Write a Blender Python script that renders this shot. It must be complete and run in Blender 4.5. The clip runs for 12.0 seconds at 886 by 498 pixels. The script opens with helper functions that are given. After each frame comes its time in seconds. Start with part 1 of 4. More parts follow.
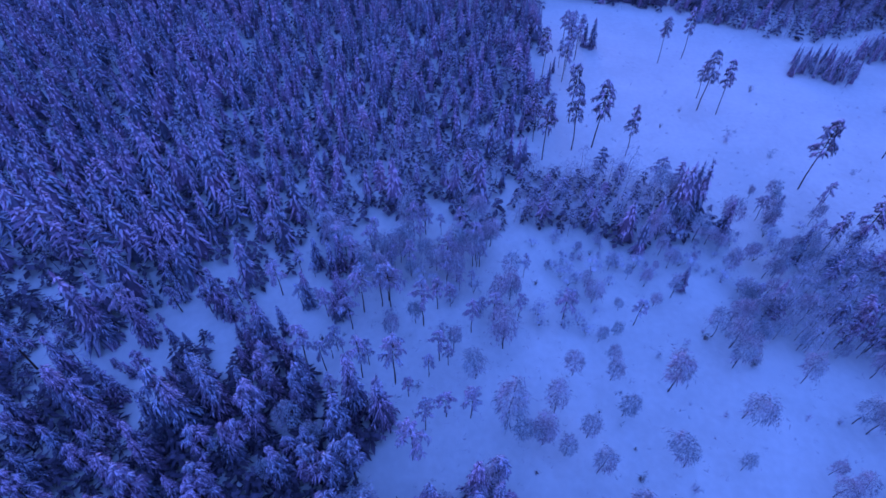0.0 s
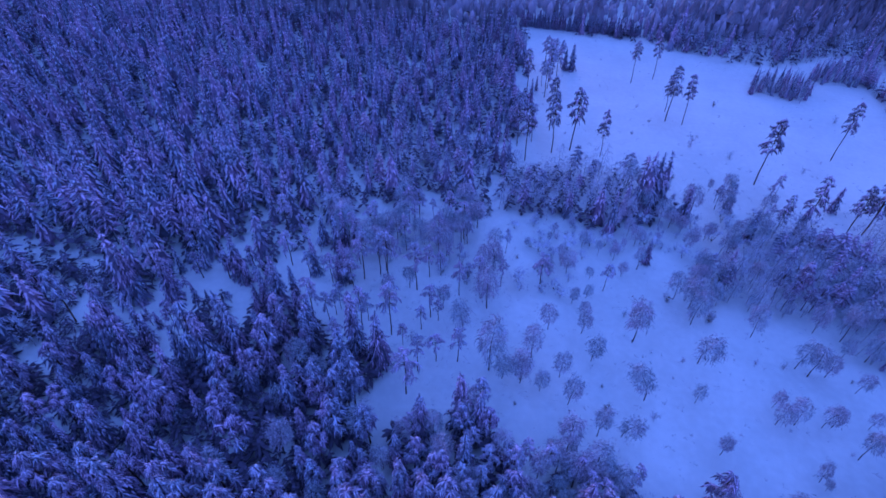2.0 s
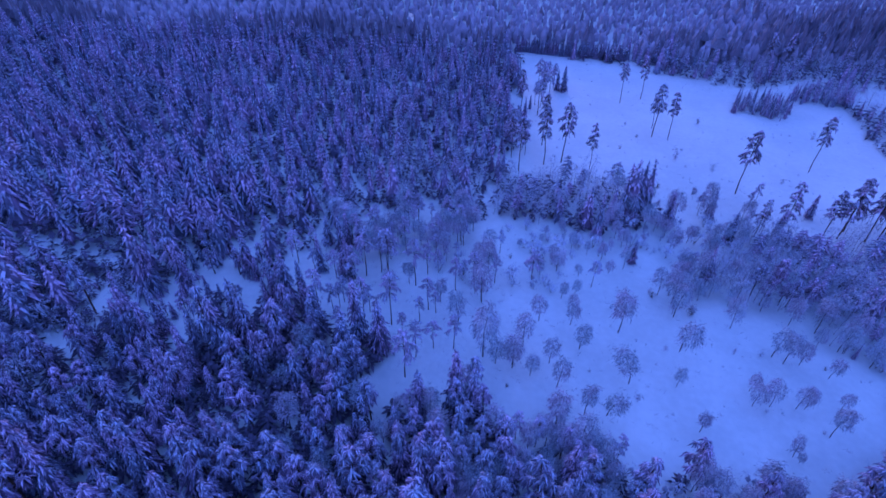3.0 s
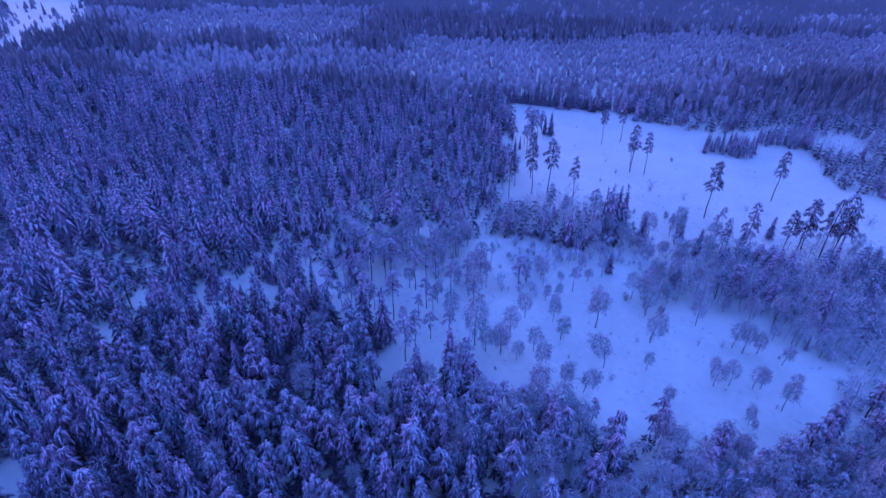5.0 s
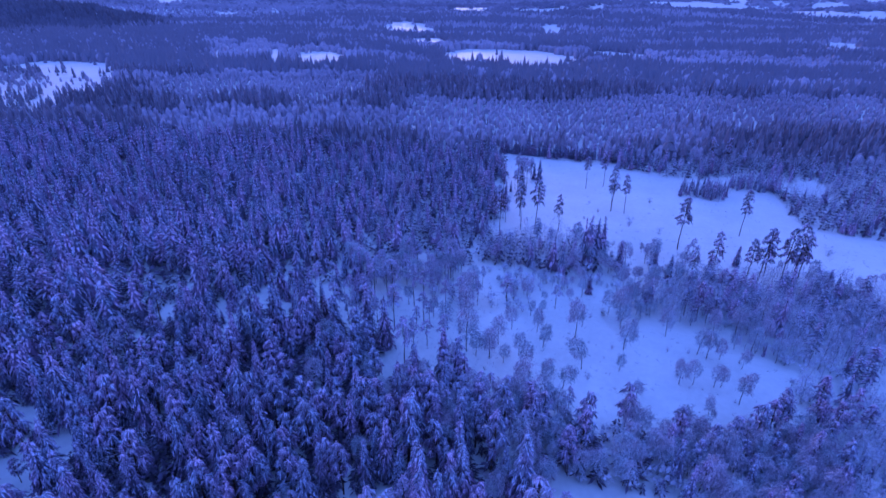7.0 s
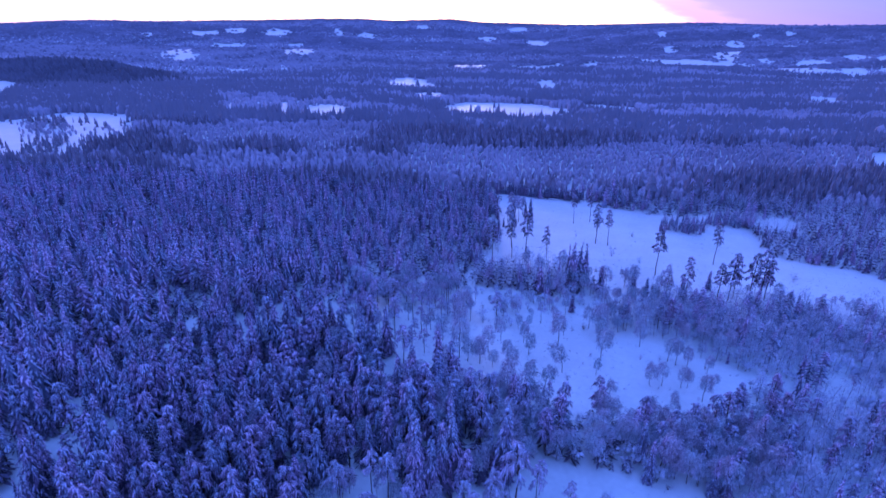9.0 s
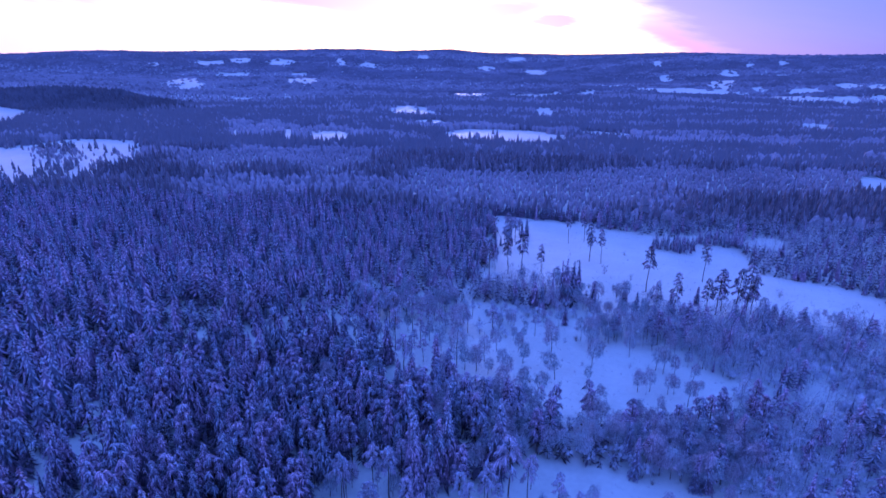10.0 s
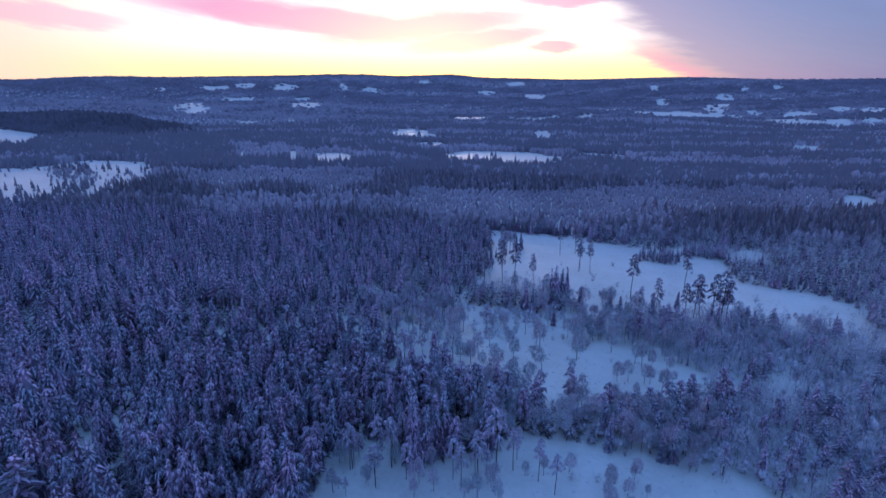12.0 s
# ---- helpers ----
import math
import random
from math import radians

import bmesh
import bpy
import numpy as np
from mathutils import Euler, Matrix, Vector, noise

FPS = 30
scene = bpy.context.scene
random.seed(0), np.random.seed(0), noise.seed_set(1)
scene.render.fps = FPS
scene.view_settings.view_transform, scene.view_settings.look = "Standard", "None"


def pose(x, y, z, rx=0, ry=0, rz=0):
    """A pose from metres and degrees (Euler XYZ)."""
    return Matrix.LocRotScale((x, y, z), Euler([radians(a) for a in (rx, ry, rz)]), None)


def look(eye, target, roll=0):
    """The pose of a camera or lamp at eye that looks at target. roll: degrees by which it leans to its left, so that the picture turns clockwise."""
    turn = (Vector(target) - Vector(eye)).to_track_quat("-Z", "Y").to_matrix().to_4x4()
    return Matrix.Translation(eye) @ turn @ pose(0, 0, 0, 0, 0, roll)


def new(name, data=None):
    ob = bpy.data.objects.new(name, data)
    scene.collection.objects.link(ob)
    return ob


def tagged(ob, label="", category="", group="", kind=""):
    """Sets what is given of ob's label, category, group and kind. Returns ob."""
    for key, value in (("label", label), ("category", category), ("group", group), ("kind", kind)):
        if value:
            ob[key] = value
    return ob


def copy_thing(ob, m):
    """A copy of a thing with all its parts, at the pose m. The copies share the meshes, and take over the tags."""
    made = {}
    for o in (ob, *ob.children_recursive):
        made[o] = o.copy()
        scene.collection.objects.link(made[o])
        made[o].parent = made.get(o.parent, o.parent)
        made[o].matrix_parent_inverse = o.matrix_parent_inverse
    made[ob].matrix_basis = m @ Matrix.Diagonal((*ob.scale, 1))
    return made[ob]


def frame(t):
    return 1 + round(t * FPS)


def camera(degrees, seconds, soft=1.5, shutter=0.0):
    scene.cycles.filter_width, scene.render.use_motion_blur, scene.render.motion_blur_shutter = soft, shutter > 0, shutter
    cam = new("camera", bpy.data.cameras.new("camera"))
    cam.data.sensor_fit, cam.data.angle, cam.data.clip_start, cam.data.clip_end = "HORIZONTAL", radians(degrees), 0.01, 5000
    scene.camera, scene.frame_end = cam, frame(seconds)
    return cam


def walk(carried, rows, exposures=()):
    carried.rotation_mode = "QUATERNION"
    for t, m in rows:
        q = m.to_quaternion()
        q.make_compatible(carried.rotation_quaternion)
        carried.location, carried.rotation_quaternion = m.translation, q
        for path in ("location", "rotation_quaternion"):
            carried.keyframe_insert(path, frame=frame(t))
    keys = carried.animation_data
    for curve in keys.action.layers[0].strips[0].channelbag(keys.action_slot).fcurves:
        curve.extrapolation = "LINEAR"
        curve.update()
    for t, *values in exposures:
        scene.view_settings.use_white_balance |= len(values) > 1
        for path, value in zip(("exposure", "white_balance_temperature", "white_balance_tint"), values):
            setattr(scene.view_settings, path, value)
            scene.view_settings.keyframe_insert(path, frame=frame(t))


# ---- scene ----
# camera: a drone that flies backwards over the wood and lifts its gaze to the ridge
cam = camera(78.9, 12.0, soft=1.65)
METRES, EYE, TILT, LEAN, TURN = 144.0, 103.0, 0.0, 1.9, 0.0
ROWS = [
    (0.0, 0.0, 0.0, 0.0, 2.14, -46.87, -2.01),
    (0.5, 0.0051, -0.0389, -0.0021, 2.11, -45.76, -1.96),
    (1.0, 0.0104, -0.0857, -0.0027, 2.12, -44.59, -2.02),
    (1.5, 0.0155, -0.124, -0.0039, 2.08, -43.56, -2.03),
    (2.0, 0.0214, -0.1723, -0.0047, 2.09, -42.12, -2.06),
    (2.5, 0.0259, -0.2111, -0.0059, 2.12, -40.71, -2.06),
    (3.0, 0.0303, -0.2595, -0.0076, 2.16, -38.96, -2.1),
    (5.0, 0.0449, -0.4305, -0.0135, 2.24, -32.57, -2.13),
    (5.5, 0.0489, -0.468, -0.014, 2.31, -31.16, -2.12),
    (6.0, 0.0535, -0.515, -0.0155, 2.32, -29.38, -2.12),
    (6.5, 0.0581, -0.5526, -0.0158, 2.35, -27.95, -2.09),
    (7.0, 0.0634, -0.597, -0.0167, 2.33, -26.27, -2.13),
    (9.0, 0.084, -0.7654, -0.0208, 2.48, -20.96, -2.13),
    (9.5, 0.0882, -0.8017, -0.0222, 2.49, -19.71, -2.12),
    (10.0, 0.0932, -0.8451, -0.0233, 2.51, -18.19, -2.1),
    (10.5, 0.0967, -0.8787, -0.0238, 2.49, -17.2, -2.1),
    (11.0, 0.1016, -0.9187, -0.0247, 2.53, -16.31, -2.07),
    (11.5, 0.1064, -0.9558, -0.0263, 2.57, -15.98, -2.01),
    (12.0, 0.1105, -0.9933, -0.0268, 2.61, -15.81, -2.0),
]
walk(cam, [(t, pose(0, 0, EYE, TILT, LEAN, TURN) @ pose(METRES * x, METRES * y, METRES * z, 90 + pitch, roll, yaw)) for t, x, y, z, yaw, pitch, roll in ROWS],
     exposures=[(0.0, 0.13, 4850, 49), (5.5, 0.29, 4850, 51), (9.0, 0.34, 4830, 52), (9.5, 0.27, 4790, 52), (10.0, 0.15, 4740, 51), (10.5, -0.04, 4700, 49), (11.0, -0.07, 4840, 41), (11.5, -0.11, 5380, 23), (12.0, -0.11, 5900, 12)])

# ---- sky and light: dusk under broken cloud, a bright opening along the horizon ahead ----
SUN_AZ, SUN_EL = radians(-4), radians(3)
world = bpy.data.worlds.new("dusk_sky")
scene.world = world
world.use_nodes = True


def node(tree, kind, **sets):
    n = tree.nodes.new(kind)
    for key, value in sets.items():
        n.inputs[key].default_value = value
    return n


def calc(tree, op, a, b=None, c=None, clamp=False):
    n = tree.nodes.new("ShaderNodeMath")
    n.operation, n.use_clamp = op, clamp
    for i, v in enumerate((a, b, c)):
        if v is None:
            continue
        if isinstance(v, (int, float)):
            n.inputs[i].default_value = v
        else:
            tree.links.new(v, n.inputs[i])
    return n.outputs[0]


def blend(tree, fac, a, b):
    n = tree.nodes.new("ShaderNodeMix")
    n.data_type = "RGBA"
    for sock, v in ((n.inputs[0], fac), (n.inputs[6], a), (n.inputs[7], b)):
        if isinstance(v, (int, float)):
            sock.default_value = v
        elif isinstance(v, tuple):
            sock.default_value = (*v, 1) if len(v) == 3 else v
        else:
            tree.links.new(v, sock)
    return n.outputs[2]


def ramp(tree, v, lo, hi):
    n = tree.nodes.new("ShaderNodeMapRange")
    n.interpolation_type = "SMOOTHSTEP"
    tree.links.new(v, n.inputs[0])
    n.inputs[1].default_value, n.inputs[2].default_value = lo, hi
    return n.outputs[0]


def make_world():
    t = world.node_tree
    t.nodes.clear()
    out = t.nodes.new("ShaderNodeOutputWorld")
    sky = t.nodes.new("ShaderNodeTexSky")
    sky.sky_type, sky.sun_disc = "NISHITA", False
    sky.sun_elevation, sky.sun_rotation = SUN_EL, SUN_AZ
    bg_sky = t.nodes.new("ShaderNodeBackground")
    bg_sky.inputs[1].default_value = 0.05
    t.links.new(sky.outputs[0], bg_sky.inputs[0])
    co = t.nodes.new("ShaderNodeTexCoord")
    sep = t.nodes.new("ShaderNodeSeparateXYZ")
    t.links.new(co.outputs["Generated"], sep.inputs[0])
    x, y, z = sep.outputs
    az = calc(t, "MULTIPLY", calc(t, "ARCTAN2", x, y), 57.3)
    el = calc(t, "MULTIPLY", calc(t, "ARCSINE", z), 57.3)
    # cloud streaks lie flat: squeeze the pattern in height
    com = t.nodes.new("ShaderNodeCombineXYZ")
    t.links.new(calc(t, "MULTIPLY", az, 0.055), com.inputs[0])
    t.links.new(calc(t, "MULTIPLY", calc(t, "ADD", el, calc(t, "MULTIPLY", az, 0.13)), 0.33), com.inputs[1])
    big = node(t, "ShaderNodeTexNoise", Scale=1.15, Detail=5.0, Roughness=0.55)
    t.links.new(com.outputs[0], big.inputs["Vector"])
    fine = node(t, "ShaderNodeTexNoise", Scale=4.5, Detail=6.0, Roughness=0.6)
    t.links.new(com.outputs[0], fine.inputs["Vector"])
    wob = calc(t, "SUBTRACT", big.outputs[0], 0.5)
    wob2 = calc(t, "SUBTRACT", fine.outputs[0], 0.5)
    # grey bank to the east, its edge leaning back over the opening; the opening fades out westward
    edge = calc(t, "ADD", calc(t, "ADD", az, calc(t, "MULTIPLY", el, 1.5)), calc(t, "ADD", calc(t, "MULTIPLY", wob, 7.0), calc(t, "MULTIPLY", wob2, 5.0)))
    bank = ramp(t, edge, 21.5, 28.5)
    low = calc(t, "SUBTRACT", 1.0, ramp(t, el, 3.0, 6.5))
    rim = calc(t, "MULTIPLY", calc(t, "MULTIPLY", ramp(t, edge, 20.0, 24.0), calc(t, "SUBTRACT", 1.0, ramp(t, edge, 24.0, 30.0))), low)
    west = ramp(t, calc(t, "MULTIPLY", az, -1.0), 48.0, 85.0)
    high = ramp(t, calc(t, "ADD", el, calc(t, "MULTIPLY", wob, 12.0)), 12.0, 24.0)
    cover = calc(t, "MAXIMUM", calc(t, "MAXIMUM", bank, west), high)
    # soft pink clouds: middle, half length and half depth in degrees, how they sink eastward
    bent = calc(t, "ADD", el, calc(t, "ADD", calc(t, "MULTIPLY", wob, 1.0), calc(t, "MULTIPLY", wob2, 1.2)))
    streak = None
    for mid, high_at, half, deep, sink, much in ((-14.5, 7.0, 16.0, 1.5, 0.09, 1.0), (-5.0, 6.6, 11.0, 1.3, -0.09, 1.0), (0.6, 5.5, 7.5, 1.0, -0.1, 1.0), (8.2, 4.75, 2.6, 0.55, 0.0, 1.0),
                                                 (9.0, 8.9, 4.5, 0.6, 0.0, 0.9), (-11.5, 9.2, 4.0, 0.9, 0.0, 0.6), (-37.0, 6.4, 6.0, 0.8, 0.05, 0.5), (-22.0, 10.5, 14.0, 1.6, 0.05, 0.8), (26.0, 4.6, 1.4, 0.45, 0.0, 0.5)):
        across = calc(t, "SUBTRACT", az, mid)
        u = calc(t, "DIVIDE", across, half)
        v = calc(t, "DIVIDE", calc(t, "ADD", calc(t, "SUBTRACT", bent, high_at), calc(t, "MULTIPLY", across, sink)), deep)
        r2 = calc(t, "ADD", calc(t, "MULTIPLY", u, u), calc(t, "MULTIPLY", v, v))
        blob = calc(t, "MULTIPLY", calc(t, "SUBTRACT", 1.0, ramp(t, r2, 0.3, 1.7)), much)
        streak = blob if streak is None else calc(t, "MAXIMUM", streak, blob)
    glow = blend(t, ramp(t, el, 2.2, 6.0), (1.2, 0.92, 0.46), (1.35, 1.18, 1.12))
    glow = blend(t, ramp(t, calc(t, "MULTIPLY", az, -1.0), 22.0, 45.0), glow, (1.1, 0.72, 0.6))
    glow = blend(t, streak, glow, (0.73, 0.26, 0.57))
    glow = blend(t, rim, glow, (0.78, 0.30, 0.52))
    grey = blend(t, ramp(t, big.outputs[0], 0.3, 0.7), (0.088, 0.152, 0.43), (0.112, 0.175, 0.46))
    grey = blend(t, ramp(t, edge, 24.0, 44.0), (0.21, 0.215, 0.49), grey)
    # the deep blue of dusk overhead
    grey = blend(t, ramp(t, el, 14.0, 40.0), grey, (0.22, 0.40, 0.92))
    col = blend(t, cover, glow, grey)
    bg = t.nodes.new("ShaderNodeBackground")
    t.links.new(col, bg.inputs[0])
    bg.inputs[1].default_value = 1.0
    add = t.nodes.new("ShaderNodeAddShader")
    t.links.new(bg_sky.outputs[0], add.inputs[0])
    t.links.new(bg.outputs[0], add.inputs[1])
    t.links.new(add.outputs[0], out.inputs[0])


make_world()
sun = new("sun", bpy.data.lights.new("sun", "SUN"))
sun.data.energy, sun.data.angle, sun.data.color = 0.5, radians(14), (1.0, 0.8, 0.66)
sun.matrix_world = look((0, 0, 0), (-math.sin(SUN_AZ) * math.cos(SUN_EL + 0.05), -math.cos(SUN_AZ) * math.cos(SUN_EL + 0.05), -math.sin(SUN_EL + 0.05)))


# ---- materials ----
def material(name, dark, light, scale, rough=0.8, spec=0.25, bump=0.3, fine=6.0, lo=0.35, hi=0.65, cap=None, cap_lo=0.2, cap_hi=0.6, cap_noise=0.5, island=0.0, big=0.03, sheen=0.0, hue=0.0):
    """Two colours mixed by noise at two scales; cap: snow or frost lying on what faces upwards."""
    m = bpy.data.materials.new(name)
    m.use_nodes = True
    t = m.node_tree
    bsdf = t.nodes["Principled BSDF"]
    bsdf.inputs["Roughness"].default_value = rough
    bsdf.inputs["Specular IOR Level"].default_value = spec
    bsdf.inputs["Sheen Weight"].default_value = sheen
    geo = t.nodes.new("ShaderNodeNewGeometry")
    n1 = node(t, "ShaderNodeTexNoise", Scale=scale, Detail=4.0, Roughness=0.6)
    n2 = node(t, "ShaderNodeTexNoise", Scale=scale * fine, Detail=3.0)
    n3 = node(t, "ShaderNodeTexNoise", Scale=big, Detail=2.0)
    for n in (n1, n2, n3):
        t.links.new(geo.outputs["Position"], n.inputs["Vector"])
    mix = calc(t, "ADD", calc(t, "MULTIPLY", n1.outputs[0], 0.5), calc(t, "ADD", calc(t, "MULTIPLY", n2.outputs[0], 0.25), calc(t, "MULTIPLY", n3.outputs[0], 0.25)))
    if island:
        mix = calc(t, "ADD", mix, calc(t, "MULTIPLY", calc(t, "SUBTRACT", geo.outputs["Random Per Island"], 0.5), island))
    col = blend(t, ramp(t, mix, lo, hi), dark, light)
    if hue:
        # whole trees and groups lean to violet or to blue
        shift = node(t, "ShaderNodeTexNoise", Scale=0.13, Detail=1.0)
        t.links.new(geo.outputs["Position"], shift.inputs["Vector"])
        tinge = t.nodes.new("ShaderNodeMix")
        tinge.data_type, tinge.blend_type = "RGBA", "MULTIPLY"
        tinge.inputs[0].default_value = 1.0
        t.links.new(col, tinge.inputs[6])
        t.links.new(blend(t, ramp(t, shift.outputs[0], 0.36, 0.64), (1 - hue, 1 + 0.3 * hue, 1.0), (1 + 1.2 * hue, 1 - 0.4 * hue, 1.0)), tinge.inputs[7])
        col = tinge.outputs[2]
    if cap:
        up = t.nodes.new("ShaderNodeSeparateXYZ")
        t.links.new(geo.outputs["Normal"], up.inputs[0])
        facing = calc(t, "ABSOLUTE", up.outputs[2])
        lying = ramp(t, calc(t, "ADD", facing, calc(t, "MULTIPLY", calc(t, "SUBTRACT", mix, 0.5), cap_noise)), cap_lo, cap_hi)
        col = blend(t, lying, col, cap)
    t.links.new(col, bsdf.inputs["Base Color"])
    if bump:
        b = node(t, "ShaderNodeBump", Strength=bump, Distance=0.1)
        t.links.new(n2.outputs[0], b.inputs["Height"])
        t.links.new(b.outputs[0], bsdf.inputs["Normal"])
    return m


SNOW_GROUND = material("snow_ground", (0.465, 0.53, 0.51), (0.59, 0.66, 0.635), 0.05, rough=0.5, spec=0.9, bump=0.25, fine=12, sheen=0.35, big=0.012)
SNOW_PAD = material("snow_pad", (0.31, 0.298, 0.395), (0.74, 0.715, 0.90), 0.22, rough=0.7, bump=0.3, fine=9.0, island=0.3, lo=0.39, hi=0.64, hue=0.11)
# darker copy of the needles: shade in crowns and wood gaps as colour
SHADE_NEEDLES = material("painted_shade_needles", (0.05, 0.046, 0.07), (0.14, 0.128, 0.185), 0.7, island=0.35)
YOUNG_NEEDLES = material("thin_frosted_needles", (0.29, 0.276, 0.35), (0.50, 0.48, 0.58), 0.22, fine=9.0, island=0.2, bump=0.0)
NEEDLES = material("frosted_needles", (0.14, 0.126, 0.19), (0.285, 0.258, 0.375), 0.22, fine=9.0, island=0.28, hue=0.13, cap=(0.34, 0.33, 0.44), cap_lo=0.55, cap_hi=1.2, cap_noise=0.9)
MID_SNOW = material("frozen_snow", (0.41, 0.388, 0.49), (0.70, 0.665, 0.81), 0.13, rough=0.7, bump=0.0, fine=9.0, island=0.2, big=0.018, lo=0.4, hi=0.61, hue=0.11)
MID_NEEDLES = material("rimed_needles", (0.135, 0.122, 0.178), (0.29, 0.265, 0.375), 0.13, bump=0.0, fine=9.0, island=0.2, big=0.018, lo=0.4, hi=0.61, hue=0.13)
PINE_NEEDLES = material("pine_needles", (0.075, 0.068, 0.092), (0.20, 0.185, 0.235), 0.8, island=0.4, cap=(0.25, 0.25, 0.3), cap_lo=0.6, cap_hi=1.2, cap_noise=0.9)
FROST_TWIGS = material("frosted_twigs", (0.26, 0.272, 0.325), (0.57, 0.60, 0.68), 0.35, island=0.3, bump=0.0, hue=0.08)
SNOWY_NEEDLES = material("snowy_needles", (0.16, 0.16, 0.195), (0.31, 0.31, 0.37), 0.2, island=0.2, bump=0.0)
DARK_TWIGS = material("bare_twigs", (0.07, 0.055, 0.06), (0.2, 0.18, 0.2), 0.4, island=0.5, bump=0.0)
BARK = material("dark_bark", (0.018, 0.015, 0.014), (0.07, 0.06, 0.055), 2.0, bump=0.5)
PINE_BARK = material("pine_bark", (0.025, 0.018, 0.015), (0.11, 0.07, 0.05), 1.5, bump=0.5)
BIRCH_BARK = material("birch_bark", (0.03, 0.026, 0.026), (0.16, 0.15, 0.15), 1.2, bump=0.3)
ALDER_TWIGS = material("alder_twigs", (0.31, 0.33, 0.39), (0.61, 0.65, 0.735), 0.12, fine=8.0, island=0.25, bump=0.0)
# far woods: rime and distance haze are both put into the base colours
HAZED_SPRUCE = material("hazed_spruce", (0.14, 0.132, 0.17), (0.22, 0.207, 0.262), 0.008, lo=0.4, hi=0.6, island=0.1, bump=0.0, big=0.004, cap=(0.2, 0.195, 0.24), cap_lo=0.45, cap_hi=1.2)
HAZED_FROST = material("hazed_frosted_wood", (0.285, 0.268, 0.33), (0.39, 0.367, 0.44), 0.008, lo=0.4, hi=0.6, island=0.1, bump=0.0, big=0.004)
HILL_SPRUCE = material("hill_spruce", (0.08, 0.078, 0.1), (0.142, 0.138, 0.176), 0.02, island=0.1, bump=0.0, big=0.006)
# the ridge's pair lies closer in tone, painted as if hazier still
HAZED_RIDGE_SPRUCE = material("hazed_ridge_spruce", (0.13, 0.125, 0.165), (0.20, 0.19, 0.245), 0.008, lo=0.4, hi=0.6, island=0.08, bump=0.0, big=0.004)
HAZED_RIDGE_FROST = material("hazed_ridge_frosted_wood", (0.21, 0.20, 0.25), (0.30, 0.285, 0.345), 0.008, lo=0.4, hi=0.6, island=0.08, bump=0.0, big=0.004)



# ---- the lie of the land ----
def waves(x, y, size, seed, n=7):
    """Smooth uneven relief between about -1 and 1, its features about as large as size."""
    rng = np.random.RandomState(seed)
    out = 0.0
    for _ in range(n):
        a, p, k = rng.uniform(0, 6.283), rng.uniform(0, 6.283), rng.uniform(0.6, 1.9) / size * 3.0
        out = out + np.sin(k * (x * np.cos(a) + y * np.sin(a)) + p)
    return out / n ** 0.5 / 1.3


def step(a, b, v):
    t = np.clip((v - a) / (b - a), 0, 1)
    return t * t * (3 - 2 * t)


def terrain(x, y):
    """Height of the snow: a flat bog and forest floor, rolling land past it and a long wooded ridge all round."""
    r, az = np.hypot(x, y), np.degrees(np.arctan2(x, y))
    crest = np.interp(az, (-180, -60, -40, -33, -24, -15, -11, -7.4, -1.7, 1.7, 9.6, 22, 31, 36, 60, 180),
                      (190, 185, 184, 216, 238, 257, 255, 243, 262, 236, 221, 224, 208, 200, 195, 190))
    h = crest * (0.55 * step(1300, 4300, r) + 0.45 * step(2900, 4250, r))
    h = h + 9 * waves(x, y, 900, 3) * step(700, 1500, r) + 14 * waves(x, y, 1600, 5) * step(1500, 2600, r) * (1 - step(3500, 4100, r))
    h = h + 10 * waves(x * 0.3, y, 260, 61) * step(1050, 1500, r) * (1 - step(3600, 4200, r))
    h = h + 38 * np.exp(-(((x + 960) / np.where(x > -960, 125, 380)) ** 2 + ((y - 1300) / 170) ** 2))
    h = h - 11 * np.tanh(x * 0.033 / 11) * (1 - step(900, 1800, r))
    return h + 0.16 * waves(x, y, 11, 7) + 0.3 * waves(x, y, 60, 9)


def ground_lines(reach, near, fine, steps):
    """Grid lines, evenly close near the middle and ever wider apart towards the reach."""
    inner = np.arange(-near, near + 0.1, fine)
    outer = near + (reach - near) * (np.arange(1, steps + 1) / steps) ** 1.9
    return np.concatenate([-outer[::-1], inner, outer])


def make_ground():
    xs, ys = ground_lines(4950, 260, 8.0, 60), ground_lines(4950, 280, 8.0, 62)
    gx, gy = np.meshgrid(xs, ys)
    co = np.stack([gx, gy, terrain(gx, gy)], -1).reshape(-1, 3)
    w = len(xs)
    i, j = np.meshgrid(np.arange(w - 1), np.arange(len(ys) - 1))
    a = (j * w + i).ravel()
    quads = np.stack([a, a + 1, a + w + 1, a + w], -1)
    me = bpy.data.meshes.new("ground")
    me.from_pydata(co.tolist(), [], quads.tolist())
    me.polygons.foreach_set("use_smooth", [True] * len(me.polygons))
    me.materials.append(SNOW_GROUND)
    return tagged(new("ground", me), "snow-covered bog and forest floor rising to a far ridge", "ground", kind="structure")


make_ground()


